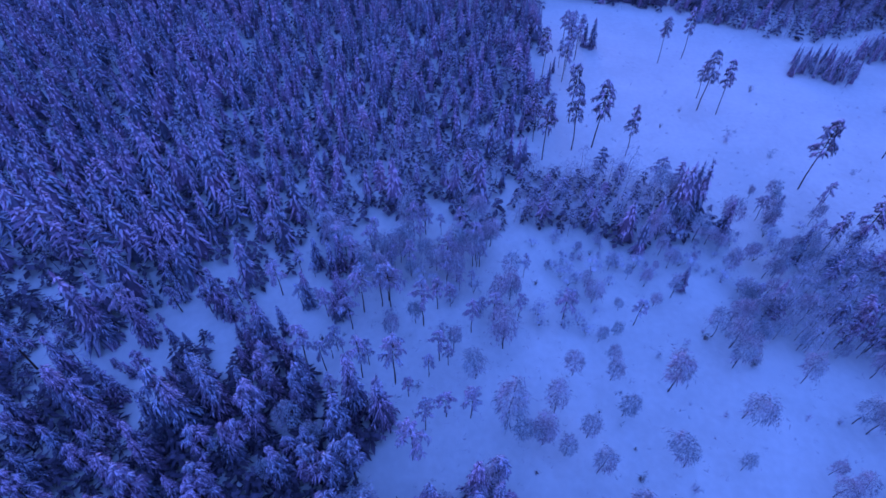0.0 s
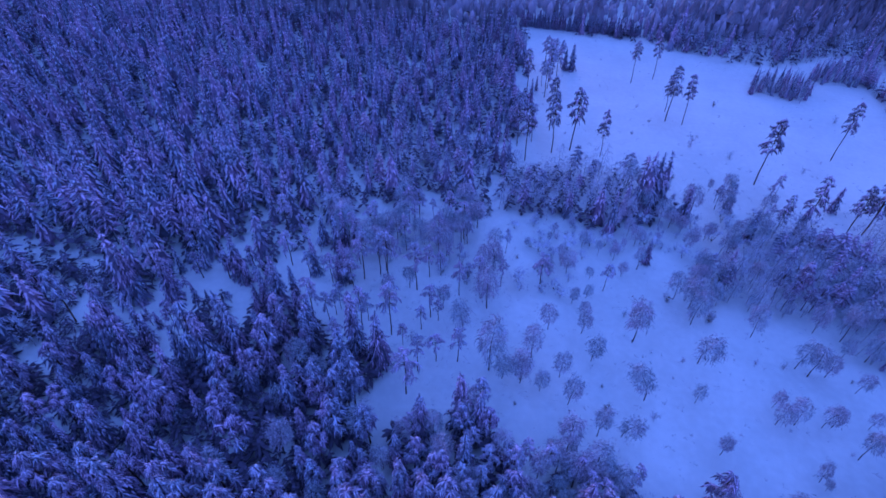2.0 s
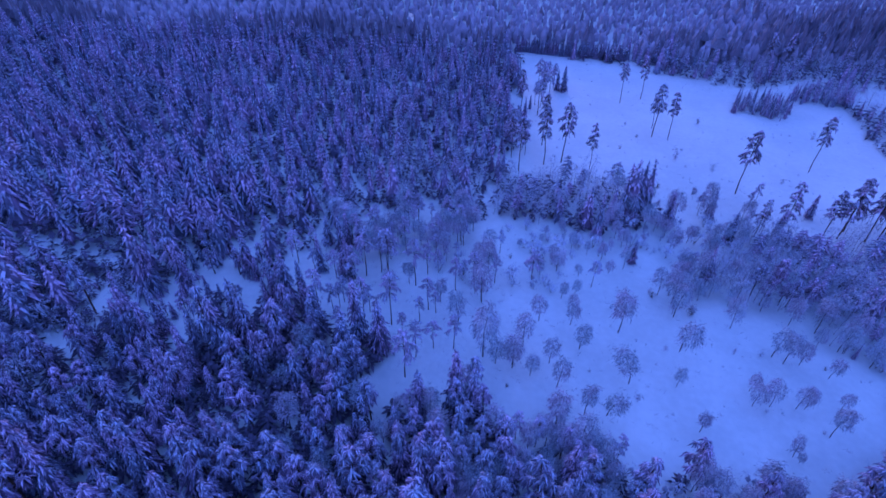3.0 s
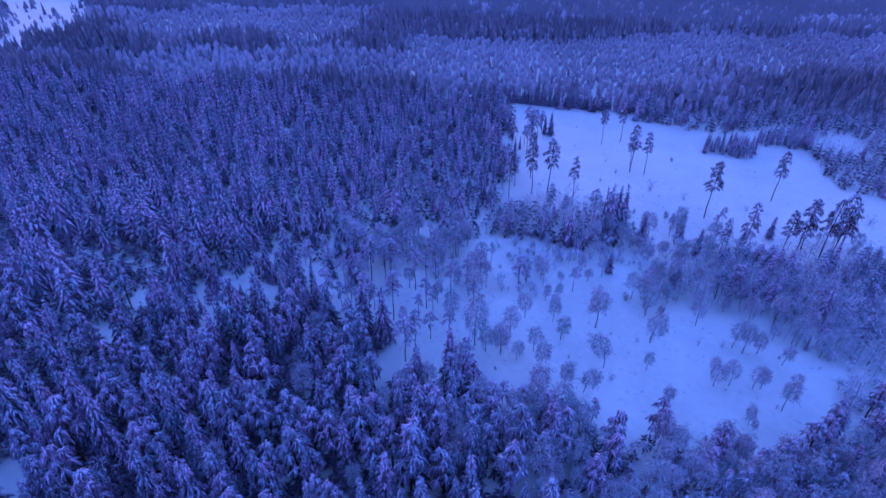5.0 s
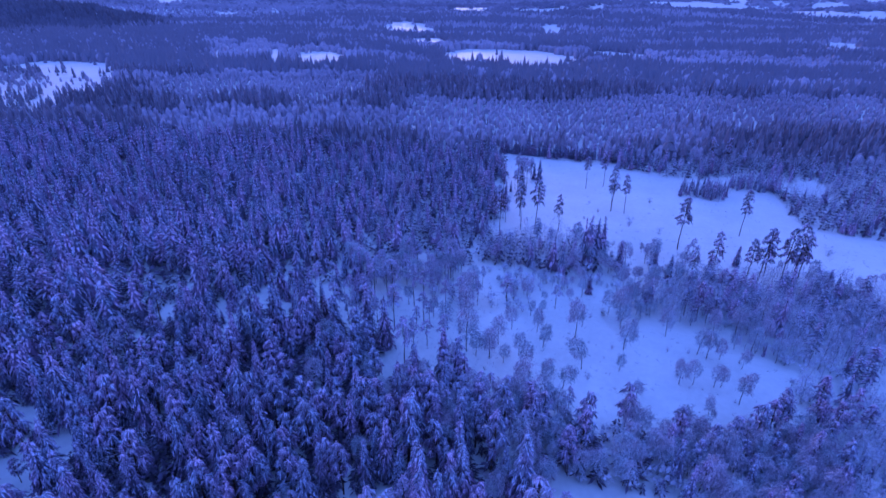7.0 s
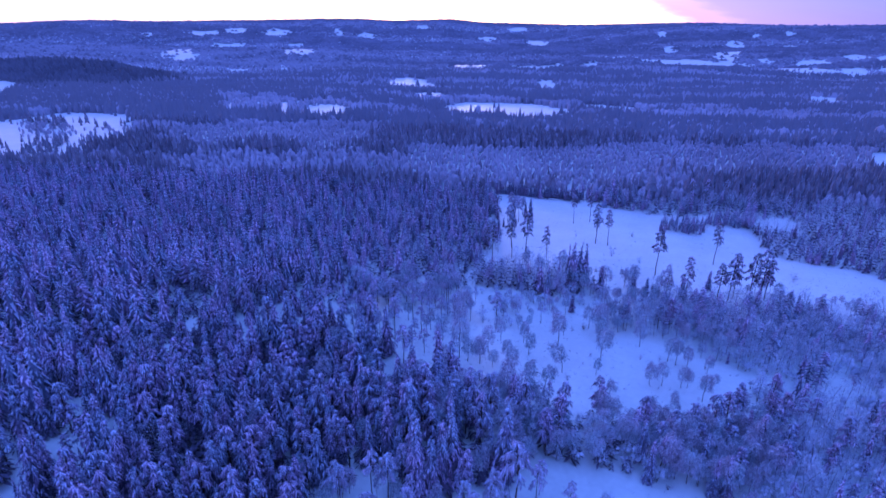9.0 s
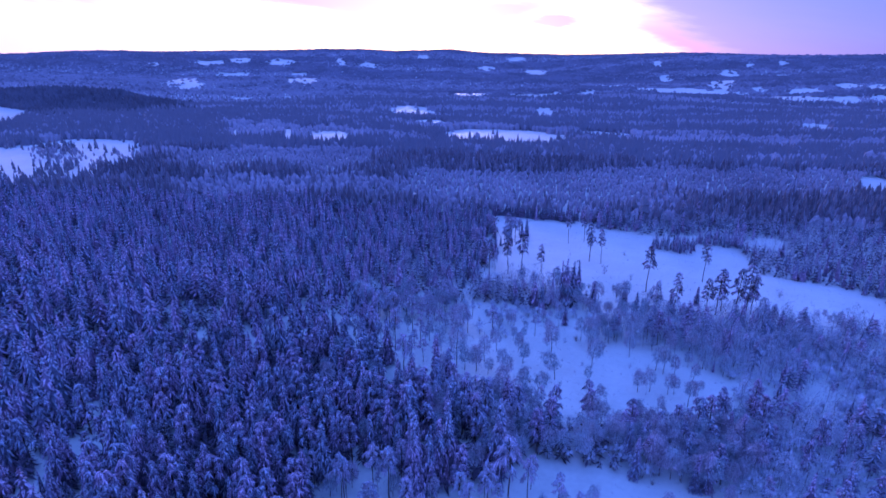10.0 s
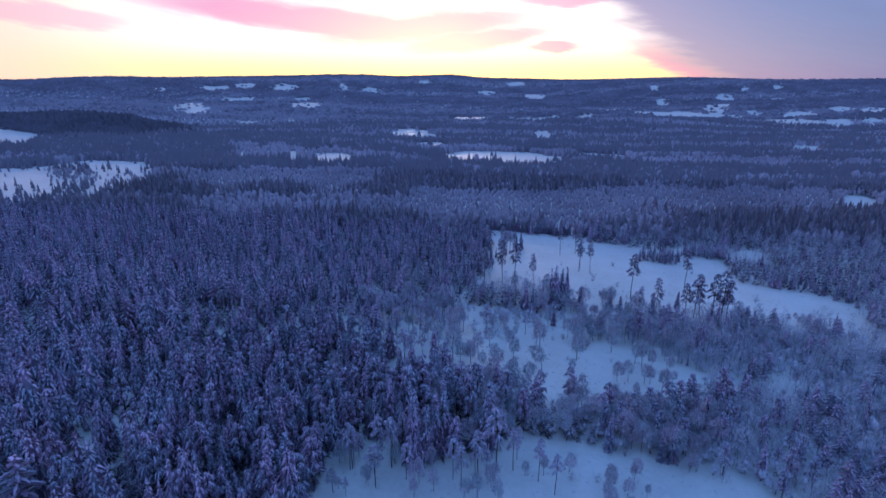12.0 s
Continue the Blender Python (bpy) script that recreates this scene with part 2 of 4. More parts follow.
# ---- where the woods stand: outlines of open snow and of the stands, in metres ----
BOG = [(12, 138), (23, 150), (31, 199), (36, 226), (37, 266), (68, 261), (91, 258), (97, 251), (111, 246), (128, 236), (142, 238), (150, 230), (168, 229), (178, 244), (192, 244), (180, 222),
       (189, 209), (180, 186), (170, 160), (192, 156), (222, 128), (206, 94), (165, 90), (138, 98), (112, 98), (92, 102), (74, 108), (66, 122), (48, 128), (30, 130)]
GLADE = [(-46, 94), (-30, 97), (-16, 103), (0, 107), (14, 103), (45, 101), (64, 108), (90, 104), (98, 98), (78, 86), (70, 80), (80, 72), (96, 66), (108, 60), (108, 46), (98, 34), (88, 21),
         (80, 15), (72, 13), (62, 14), (52, 17), (41, 20), (31, 25), (15, 30), (6, 33), (-8, 36), (-11, 39), (-21, 49), (-34, 57), (-39, 68)]
FRONT = [(6, -104), (-20, -92), (-27, -62), (-24, -28), (-26, -14), (-20, -8), (-4, -9), (11, -11), (22, -9), (34, -4), (46, -4), (57, -1), (68, -1), (71, -8), (76, -11), (85, -13), (95, -16), (112, -45), (104, -84), (62, -108), (34, -98)]
GAPS = [[(-93, 70), (-86, 71), (-76, 66), (-70, 72), (-72, 82), (-60, 86), (-60, 72), (-56, 55), (-62, 45), (-78, 49), (-82, 55)], [(-58, 80), (-52, 80), (-42, 68), (-49, 61), (-57, 61)],
        [(-112, 3), (-104, 1), (-90, -14), (-78, -32), (-86, -38), (-98, -18)], [(-99, 8), (-103, 17), (-103, 28), (-93, 22), (-85, 8), (-74, -14), (-82, -20), (-95, 0)], [(-103, 49), (-93, 49), (-89, 42), (-95, 38)],
        [(188, 222), (206, 240), (226, 226), (222, 208), (202, 204)]]
CORE = [(82, 69), (85, 90), (98, 97), (150, 95), (165, 64), (112, 66)]
THICKET = [(12, 107), (16, 124), (36, 131), (60, 128), (66, 121), (46, 106), (30, 103)]
BLOCKS = [[(128, 199), (136, 213), (158, 206), (150, 190)], [(158, 211), (172, 228), (199, 226), (189, 209)]]
PALE = [[(-258, 365), (-300, 510), (-95, 580), (-81, 400)], [(-45, 305), (30, 283), (100, 283), (165, 335), (390, 368), (470, 510), (241, 515), (60, 425), (-35, 432)], [(-406, 850), (-181, 830), (-160, 660), (-330, 630)]]
DARK = [[(-40, 440), (-20, 570), (391, 723), (330, 510), (241, 515), (60, 430)], [(96, 258), (150, 250), (205, 262), (190, 285), (100, 280)]]
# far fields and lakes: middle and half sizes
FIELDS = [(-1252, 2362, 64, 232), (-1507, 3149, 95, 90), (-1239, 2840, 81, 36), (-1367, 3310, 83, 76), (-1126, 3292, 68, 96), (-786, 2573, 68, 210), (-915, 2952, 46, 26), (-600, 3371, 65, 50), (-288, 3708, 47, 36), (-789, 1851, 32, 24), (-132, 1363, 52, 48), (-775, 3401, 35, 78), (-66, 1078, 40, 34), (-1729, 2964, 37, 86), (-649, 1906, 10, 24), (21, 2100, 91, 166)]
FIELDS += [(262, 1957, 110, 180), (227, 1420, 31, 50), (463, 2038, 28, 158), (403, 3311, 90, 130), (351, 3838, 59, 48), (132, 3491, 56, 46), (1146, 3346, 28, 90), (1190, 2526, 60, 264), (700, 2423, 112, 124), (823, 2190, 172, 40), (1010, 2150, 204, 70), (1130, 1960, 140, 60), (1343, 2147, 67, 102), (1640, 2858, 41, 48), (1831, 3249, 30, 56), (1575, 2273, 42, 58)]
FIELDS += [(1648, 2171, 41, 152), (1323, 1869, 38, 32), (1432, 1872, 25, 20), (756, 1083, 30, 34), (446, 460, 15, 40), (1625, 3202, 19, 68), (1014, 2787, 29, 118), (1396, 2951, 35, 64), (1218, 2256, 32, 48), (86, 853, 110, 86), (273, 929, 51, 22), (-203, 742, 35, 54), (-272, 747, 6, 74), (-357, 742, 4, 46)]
FARM = [[(-352, 282), (-308, 335), (-325, 430), (-391, 540), (-445, 610), (-530, 615), (-545, 520), (-640, 520), (-700, 430), (-470, 255)], [(-312, 285), (-345, 300), (-420, 410), (-520, 520), (-465, 525), (-385, 420)],
        [(-837, 794), (-770, 800), (-945, 1060), (-1112, 1107), (-1200, 1000)]]
SPARSE = [(-285, 555), (-134, 579), (-221, 984), (-338, 1080), (-443, 959)]


def inside(poly, x, y):
    hit = np.zeros(x.shape, bool)
    for (ax, ay), (bx, by) in zip(poly, poly[1:] + poly[:1]):
        cross = (ay > y) != (by > y)
        hit ^= cross & (x < (bx - ax) * (y - ay) / (by - ay + 1e-9) + ax)
    return hit


def scatter(y0, y1, gap, seed, spread=0.9):
    """Uneven grid of places in the wedge of land ahead of the flight."""
    rng = np.random.RandomState(seed)
    half = 0.86 * (y1 + 160) + 30
    gx, gy = np.meshgrid(np.arange(-half, half, gap), np.arange(y0, y1, gap))
    x = (gx + rng.uniform(-0.5, 0.5, gx.shape) * gap * spread).ravel()
    y = (gy + rng.uniform(-0.5, 0.5, gx.shape) * gap * spread).ravel()
    keep = np.abs(x) < 0.86 * (y + 160) + 15
    return x[keep], y[keep], rng


# ---- building blocks of trees ----
class Soup:
    def __init__(self):
        self.v, self.f = [], []

    def add(self, verts, faces):
        n = len(self.v)
        self.v += [tuple(v) for v in verts]
        self.f += [tuple(n + i for i in f) for f in faces]

    def mesh(self, name, mat, smooth=False):
        me = bpy.data.meshes.new(name)
        me.from_pydata(self.v, [], self.f)
        if smooth:
            me.polygons.foreach_set("use_smooth", [True] * len(me.polygons))
        me.materials.append(mat)
        return me


def tube(soup, points, radii, sides=5):
    rings = []
    for i, (p, r) in enumerate(zip(points, radii)):
        q = Vector(points[min(i + 1, len(points) - 1)]) - Vector(points[max(i - 1, 0)])
        u = q.orthogonal().normalized()
        w = q.normalized().cross(u)
        rings.append([Vector(p) + r * (math.cos(a) * u + math.sin(a) * w) for a in (2 * math.pi * k / sides for k in range(sides))])
    faces = [(i * sides + k, i * sides + (k + 1) % sides, (i + 1) * sides + (k + 1) % sides, (i + 1) * sides + k) for i in range(len(rings) - 1) for k in range(sides)]
    soup.add([v for ring in rings for v in ring], faces)


def kite(soup, p, az, length, rise, droop, width):
    d, s = Vector((math.cos(az), math.sin(az), 0)), Vector((-math.sin(az), math.cos(az), 0))
    mid = Vector(p) + d * length * 0.55 + Vector((0, 0, length * (0.55 * rise - 0.3 * droop)))
    tip = Vector(p) + d * length + Vector((0, 0, length * (rise - droop)))
    soup.add([p, mid + s * width - Vector((0, 0, width * 0.6)), tip, mid - s * width - Vector((0, 0, width * 0.6))], [(0, 1, 2), (0, 2, 3)])


def finger(soup, p, az, length, rise, droop, width, rng):
    """A bent, roof-shaped twig of frozen snow that hangs down at its tip."""
    p, d, side, up = Vector(p), Vector((math.cos(az), math.sin(az), 0)), Vector((-math.sin(az), math.cos(az), 0)), Vector((0, 0, 1))
    mid = p + d * length * 0.45 + up * length * (0.45 * rise - 0.2 * droop) + side * rng.gauss(0, 0.06) * length
    tip = p + d * length * rng.uniform(0.8, 1.0) + up * length * (rise - droop * rng.uniform(0.9, 1.2))
    soup.add([p + up * width * 0.4, mid + side * width - up * width * 0.5, mid + up * width * 0.5, mid - side * width - up * width * 0.5, tip],
             [(0, 1, 2), (0, 2, 3), (1, 4, 2), (2, 4, 3)])


def frond(leaf, pad, p, az, length, rise, droop, width, rng, pairs=3, snow=0.7):
    """A branch with hanging side twigs in herringbone, needled below and snowed over along its back."""
    p, d, up = Vector(p), Vector((math.cos(az), math.sin(az), 0)), Vector((0, 0, 1))
    on = lambda s: p + d * length * s + up * length * (rise * s - droop * s * s)
    fat = 0.035 + 0.07 * width
    for j in range(pairs):
        s = (j + rng.uniform(0.3, 0.8)) / (pairs + 0.1)
        for turn in (-1, 1):
            ll = width * rng.uniform(0.85, 1.4) * (1.25 - 0.6 * s)
            a, dr = az + turn * rng.uniform(0.4, 0.9), rng.uniform(0.9, 1.5) * min(1.4, 0.6 + droop)
            if rng.random() < 0.75:
                kite(leaf, on(s) - up * 0.08, a, ll * 1.05, 0.1, dr, fat * 1.5)
            if rng.random() < snow:
                kite(pad, on(s) + up * 0.03, a, ll, 0.14, dr, fat * rng.uniform(0.95, 1.35))
    kite(leaf, p - up * 0.1, az, length, rise, droop, fat * 2.2)
    finger(pad, on(0.12), az, length * 0.8, rise, droop, fat * 1.15, rng)


def tuft(leaf, pad, p, reach, rng, count=7, snow=0.9):
    """A dome of fingers that hang round a branch's end like an umbrella."""
    turn = rng.uniform(0, 6.283)
    for k in range(count):
        az, ll, dr = turn + 6.283 * k / count + rng.gauss(0, 0.3), reach * rng.uniform(0.6, 1.35), rng.uniform(0.8, 1.7)
        kite(leaf, Vector(p) - Vector((0, 0, 0.1)), az, ll * 1.05, 0.3, dr, 0.06 + 0.1 * ll)
        if rng.random() < snow:
            finger(pad, Vector(p) + Vector((rng.gauss(0, 0.1), rng.gauss(0, 0.1), rng.gauss(0, 0.08))) * reach, az, ll, 0.4, dr, 0.034 + 0.03 * ll, rng)


def twig(soup, p, d, length, width, rng):
    """A thin hanging twig, three-cornered."""
    d = Vector(d)
    side = d.orthogonal().normalized()
    side.rotate(Matrix.Rotation(rng.uniform(0, 6.28), 3, d))
    soup.add([Vector(p) + side * width, Vector(p) - side * width, Vector(p) + d * length - Vector((0, 0, 0.25 * length))], [(0, 1, 2)])


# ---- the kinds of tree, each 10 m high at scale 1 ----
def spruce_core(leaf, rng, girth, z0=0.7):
    """The needled inside of a spruce: a ragged narrow cone round the trunk, coloured as shade in near spruces."""
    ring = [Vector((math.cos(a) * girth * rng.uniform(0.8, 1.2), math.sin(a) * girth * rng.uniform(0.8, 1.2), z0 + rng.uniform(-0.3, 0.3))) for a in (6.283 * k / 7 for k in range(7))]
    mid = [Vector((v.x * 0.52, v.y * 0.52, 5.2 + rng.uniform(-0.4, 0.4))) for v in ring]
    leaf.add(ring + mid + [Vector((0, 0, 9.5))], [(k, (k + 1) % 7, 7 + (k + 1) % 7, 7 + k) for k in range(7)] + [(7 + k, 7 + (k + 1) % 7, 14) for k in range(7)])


def spruce_parts(rng, slim=1.0, laden=0.7):
    trunk, leaf, pad, core = Soup(), Soup(), Soup(), Soup()
    lean = Vector((rng.uniform(-0.15, 0.15), rng.uniform(-0.15, 0.15), 0))
    at = lambda z: lean * (z / 10) ** 2 + Vector((0, 0, z))
    tube(trunk, [at(z) for z in (-0.4, 2.5, 6, 9.3)], (0.14, 0.115, 0.07, 0.02), 6)
    # this cone paints the crown's inner shade
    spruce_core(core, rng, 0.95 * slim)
    z = 0.8 + rng.uniform(0, 0.5)
    while z < 9.6:
        q = (z - 0.8) / 9.2
        r = slim * (1.62 * (1 - q) ** 0.85 + 0.12) * rng.uniform(0.82, 1.12)
        n = max(4, round(8 - 3.5 * q))
        turn = rng.uniform(0, 6.28)
        for k in range(n):
            ll = r * rng.uniform(0.72, 1.22)
            frond(leaf, pad, at(z + rng.uniform(-0.25, 0.25)), turn + 6.283 * k / n + rng.gauss(0, 0.15), ll, 0.05 + 0.4 * q, 0.85 + 0.2 * laden, 0.16 + 0.22 * ll, rng, 4 if ll > 0.8 else 3, laden * (0.3 + 1.0 * q))
        z += 0.5 + 0.34 * (1 - q)
    frond(leaf, pad, at(9.2), rng.uniform(0, 6), 0.2, 4.2, 0.3, 0.16, rng, 2, laden)
    return {"trunk": (trunk, BARK), "core": (core, SHADE_NEEDLES), "foliage": (leaf, NEEDLES), "snow_cover": (pad, SNOW_PAD)}


def pine_parts(rng, bare=0.4, reach=1.6, laden=0.8, needles=None, count=24, stout=0.13, fine=1.0):
    trunk, limbs, leaf, pad = Soup(), Soup(), Soup(), Soup()
    lean = Vector((rng.uniform(-0.5, 0.5), rng.uniform(-0.5, 0.5), 0))
    at = lambda z: lean * (max(z, 0) / 10) ** 1.6 + Vector((0.06 * math.sin(z * 0.9), 0.06 * math.cos(z * 0.7), z))
    tube(trunk, [at(z) for z in (-0.4, 2, 4, 6, 8, 9.4)], [stout * k for k in (1.1, 0.95, 0.8, 0.65, 0.45, 0.15)], 6)
    for k in range(count):
        q = (k + rng.random()) / count
        z = 10 * (bare + (1 - bare) * 0.95 * q)
        r = reach * (0.3 + math.sin(math.pi * min(1, 0.2 + 0.72 * q)) ** 0.9) * rng.uniform(0.55, 1.15) * (1 - 0.4 * q)
        az = k * 2.4 + rng.gauss(0, 0.4)
        rise, droop = 0.3 + 0.5 * q, rng.uniform(0.5, 0.9) * (0.6 + 0.5 * laden)
        d = Vector((math.cos(az), math.sin(az), 0))
        on = lambda s: at(z) + d * r * s + Vector((0, 0, r * (rise * s - droop * s * s)))
        tube(limbs, [at(z), on(0.4), on(0.8)], (0.035, 0.025, 0.012), 3)
        frond(leaf, pad, on(0.15), az, r * 0.9, rise, droop * 1.1, 0.28 + 0.2 * r, rng, 1, laden)
        tuft(leaf, pad, on(0.62), (0.25 + 0.28 * r) * fine, rng, 12 if fine == 1 else 9, laden)
        if fine < 1:
            tuft(leaf, pad, on(0.95), (0.25 + 0.2 * r) * fine, rng, 6, laden)
    tuft(leaf, pad, at(9.6), 0.75 * fine, rng, 14, laden)
    return {"trunk": (trunk, PINE_BARK), "branchwork": (limbs, PINE_BARK), "foliage": (leaf, needles or NEEDLES), "snow_cover": (pad, SNOW_PAD)}


def birch_parts(rng, arch=0.0, spread=2.3, bare=0.3, twigs=1000, mat=None, count=10):
    trunk, limbs, crown = Soup(), Soup(), Soup()
    a0 = rng.uniform(0, 6.28)
    bend = Vector((math.cos(a0), math.sin(a0), 0)) * (0.3 + 3.4 * arch)
    at = lambda z: bend * (z / 10) ** 2 + Vector((0.08 * math.sin(z), 0.08 * math.cos(0.8 * z), z - arch * 2.4 * (z / 10) ** 3))
    tube(trunk, [at(z) for z in (-0.3, 2, 4.5, 7, 9)], (0.1, 0.085, 0.065, 0.04, 0.012), 5)
    boughs, lumps = [], [rng.uniform(0.75, 1.1) for _ in range(12)]
    for k in range(count):
        q = (k + rng.random()) / count
        z, az = 10 * (bare + (0.9 - bare) * q), k * 2.4 + rng.gauss(0, 0.35)
        r = spread * (0.45 + 0.6 * math.sin(math.pi * (0.22 + 0.62 * q))) * rng.uniform(0.65, 1.2)
        boughs.append((z, Vector((math.cos(az), math.sin(az), 0)), r, rng.uniform(0.9, 1.4)))
    on = lambda b, s: at(b[0]) + b[1] * b[2] * s + Vector((0, 0, b[2] * (b[3] * s - 0.95 * b[3] * s * s)))
    for b in boughs:
        tube(limbs, [on(b, s) for s in (0, 0.35, 0.7, 1.0)], (0.022, 0.016, 0.01, 0.005), 3)
    heart = at(10 * (0.42 + 0.5 * bare))
    for j in range(twigs):
        if j % 5 < 2:
            b = boughs[rng.randrange(count)]
            s = rng.random() ** 0.6
            p = on(b, s) + Vector((rng.gauss(0, 0.2 * spread), rng.gauss(0, 0.2 * spread), rng.gauss(0.05, 0.3)))
            out = Vector((b[1].x * 0.5 + rng.gauss(0, 0.5), b[1].y * 0.5 + rng.gauss(0, 0.5), rng.gauss(0.35 - 1.2 * s, 0.35))).normalized()
        else:
            # hanging twigs that close the dome of the crown
            az, up, r = rng.uniform(0, 6.283), rng.uniform(-0.6, 1.0), rng.uniform(0.55, 1.0) ** 0.6 * lumps[int(rng.random() * 12)]
            flat = math.sqrt(max(0.0, 1 - up * up))
            p = heart + Vector((math.cos(az) * flat * spread * r, math.sin(az) * flat * spread * r, up * 10 * (0.52 - 0.45 * bare) * r)) + bend * max(0.0, up) * 0.25
            out = Vector((math.cos(az) * 0.5 + rng.gauss(0, 0.35), math.sin(az) * 0.5 + rng.gauss(0, 0.35), rng.gauss(-0.45, 0.4))).normalized()
        twig(crown, p, out, rng.uniform(0.35, 0.85), rng.uniform(0.045, 0.088), rng)
    return {"trunk": (trunk, BIRCH_BARK), "branchwork": (limbs, FROST_TWIGS), "crown": (crown, mat or FROST_TWIGS)}


def shrub_parts(rng, dark=False):
    """A knee- to head-high bush, 2 m high at scale 1."""
    stem, crown = Soup(), Soup()
    tube(stem, [Vector((0, 0, -0.1)), Vector((0.1, 0, 0.8)), Vector((0.05, 0.15, 1.7))], (0.03, 0.022, 0.01), 4)
    for k in range(8):
        az, r = k * 2.4 + rng.gauss(0, 0.3), rng.uniform(0.2, 0.75)
        d = Vector((math.cos(az), math.sin(az), 0))
        top = d * r + Vector((0, 0, rng.uniform(1.1, 1.9)))
        for j in range(15):
            s = rng.uniform(0.15, 1.0)
            p = d * r * s + Vector((rng.gauss(0, 0.12), rng.gauss(0, 0.12), top.z * s))
            twig(crown, p, Vector((rng.gauss(0, 0.5), rng.gauss(0, 0.5), rng.uniform(-0.4, 0.7))).normalized(), rng.uniform(0.25, 0.6), rng.uniform(0.015, 0.04), rng)
    return {"stem": (stem, BARK), "crown": (crown, DARK_TWIGS if dark else FROST_TWIGS)}


def make_thing(name, parts, label, category, group):
    """An Empty at the foot of the tree with its parts as meshes under it."""
    root = tagged(new(name), label, category, group)
    for part_name, (soup, mat) in parts.items():
        ob = new(part_name, soup.mesh(part_name, mat, smooth=part_name in ("trunk", "snow_cover")))
        ob.parent = root
        if part_name not in ("trunk", "stem"):
            tagged(ob, kind="stuff")
    return root


def plant(protos, places, seed):
    """Stands the trees of a kind at their places (x, y, height), turning and choosing them by chance."""
    rng = random.Random(seed)
    used = set()
    for x, y, tall in places:
        k = rng.randrange(len(protos))
        ob, full = protos[k]
        s = tall / full
        w = s * rng.uniform(0.9, 1.15) if tall > 4 else s
        m = Matrix.Translation((x, y, float(terrain(np.float64(x), np.float64(y))) - 0.05)) @ Matrix.Rotation(rng.uniform(0, 6.283), 4, "Z") @ Matrix.Diagonal((w, w, s, 1))
        if k in used:
            copy_thing(ob, m)
        else:
            used.add(k)
            later.append((ob, m))


later = []


# ---- plainer trees for the woods past the nearest ones ----
def spruce_mid(rng, tiers=11):
    """A slender spire: a dark inside and tiers of narrow hanging boughs, most of them white along the back."""
    leaf, pad = Soup(), Soup()
    slim = rng.uniform(0.85, 1.25)
    spruce_core(leaf, rng, 0.9 * slim)
    for tier in range(tiers):
        q = tier / tiers
        z, r = 1.1 + 8.5 * q, slim * (1.5 * (1 - q) ** 0.85 + 0.14)
        n, turn = (9 if q < 0.3 else 8 if q < 0.6 else 6) - (tiers < 10), rng.uniform(0, 6.28)
        for k in range(n):
            az, ll = turn + 6.283 * k / n + rng.gauss(0, 0.2), r * rng.uniform(0.75, 1.25)
            p = Vector((0, 0, z + 0.35 + rng.uniform(-0.3, 0.3)))
            if rng.random() < 0.5:
                kite(leaf, p - Vector((0, 0, 0.12)), az + rng.gauss(0, 0.2), ll, 0.1 + 0.4 * q, 1.3, 0.08 + 0.1 * ll)
            if rng.random() < 0.3 + 1.1 * q:
                kite(pad, p, az, ll * rng.uniform(0.9, 1.05), 0.12 + 0.4 * q, 1.3, 0.07 + 0.085 * ll)
    kite(leaf, Vector((0, 0, 8.6)), 0, 0.3, 5.2, 0.4, 0.14)
    kite(pad, Vector((0.05, 0, 8.9)), 2, 0.22, 5.6, 0.2, 0.12)
    return leaf, pad


def spruce_low(rng):
    """Three stacked ragged skirts, some of their faces white."""
    leaf, pad = Soup(), Soup()
    slim = rng.uniform(0.75, 1.1)
    for z0, z1, r in ((0.8, 6.0, 1.75), (3.6, 8.2, 1.35), (6.2, 10.0, 0.85)):
        ring = [Vector((math.cos(a) * r * slim * rng.uniform(0.7, 1.3), math.sin(a) * r * slim * rng.uniform(0.7, 1.3), z0 + rng.uniform(-0.6, 0.6))) for a in (6.283 * k / 6 + z0 for k in range(6))]
        top = Vector((rng.gauss(0, 0.08), rng.gauss(0, 0.08), z1))
        for k in range(6):
            (pad if rng.random() < 0.6 else leaf).add([ring[k], ring[(k + 1) % 6], top], [(0, 1, 2)])
    return leaf, pad


def pine_mid(rng):
    leaf, pad = Soup(), Soup()
    tube(leaf, [Vector((0, 0, -0.3)), Vector((0, 0, 9))], (0.13, 0.04), 3)
    for k in range(42):
        q = (k + rng.random()) / 42
        z, az = 3.2 + 6.4 * q, k * 2.4
        r = 1.9 * math.sin(math.pi * (0.3 + 0.62 * q)) * rng.uniform(0.6, 1.1)
        p = Vector((0, 0, z))
        kite(leaf, p, az, r, 0.5, 0.85, 0.32)
        if rng.random() < 0.75:
            kite(pad, p + Vector((0, 0, 0.15)), az, r, 0.5, 0.82, 0.16)
    return leaf, pad


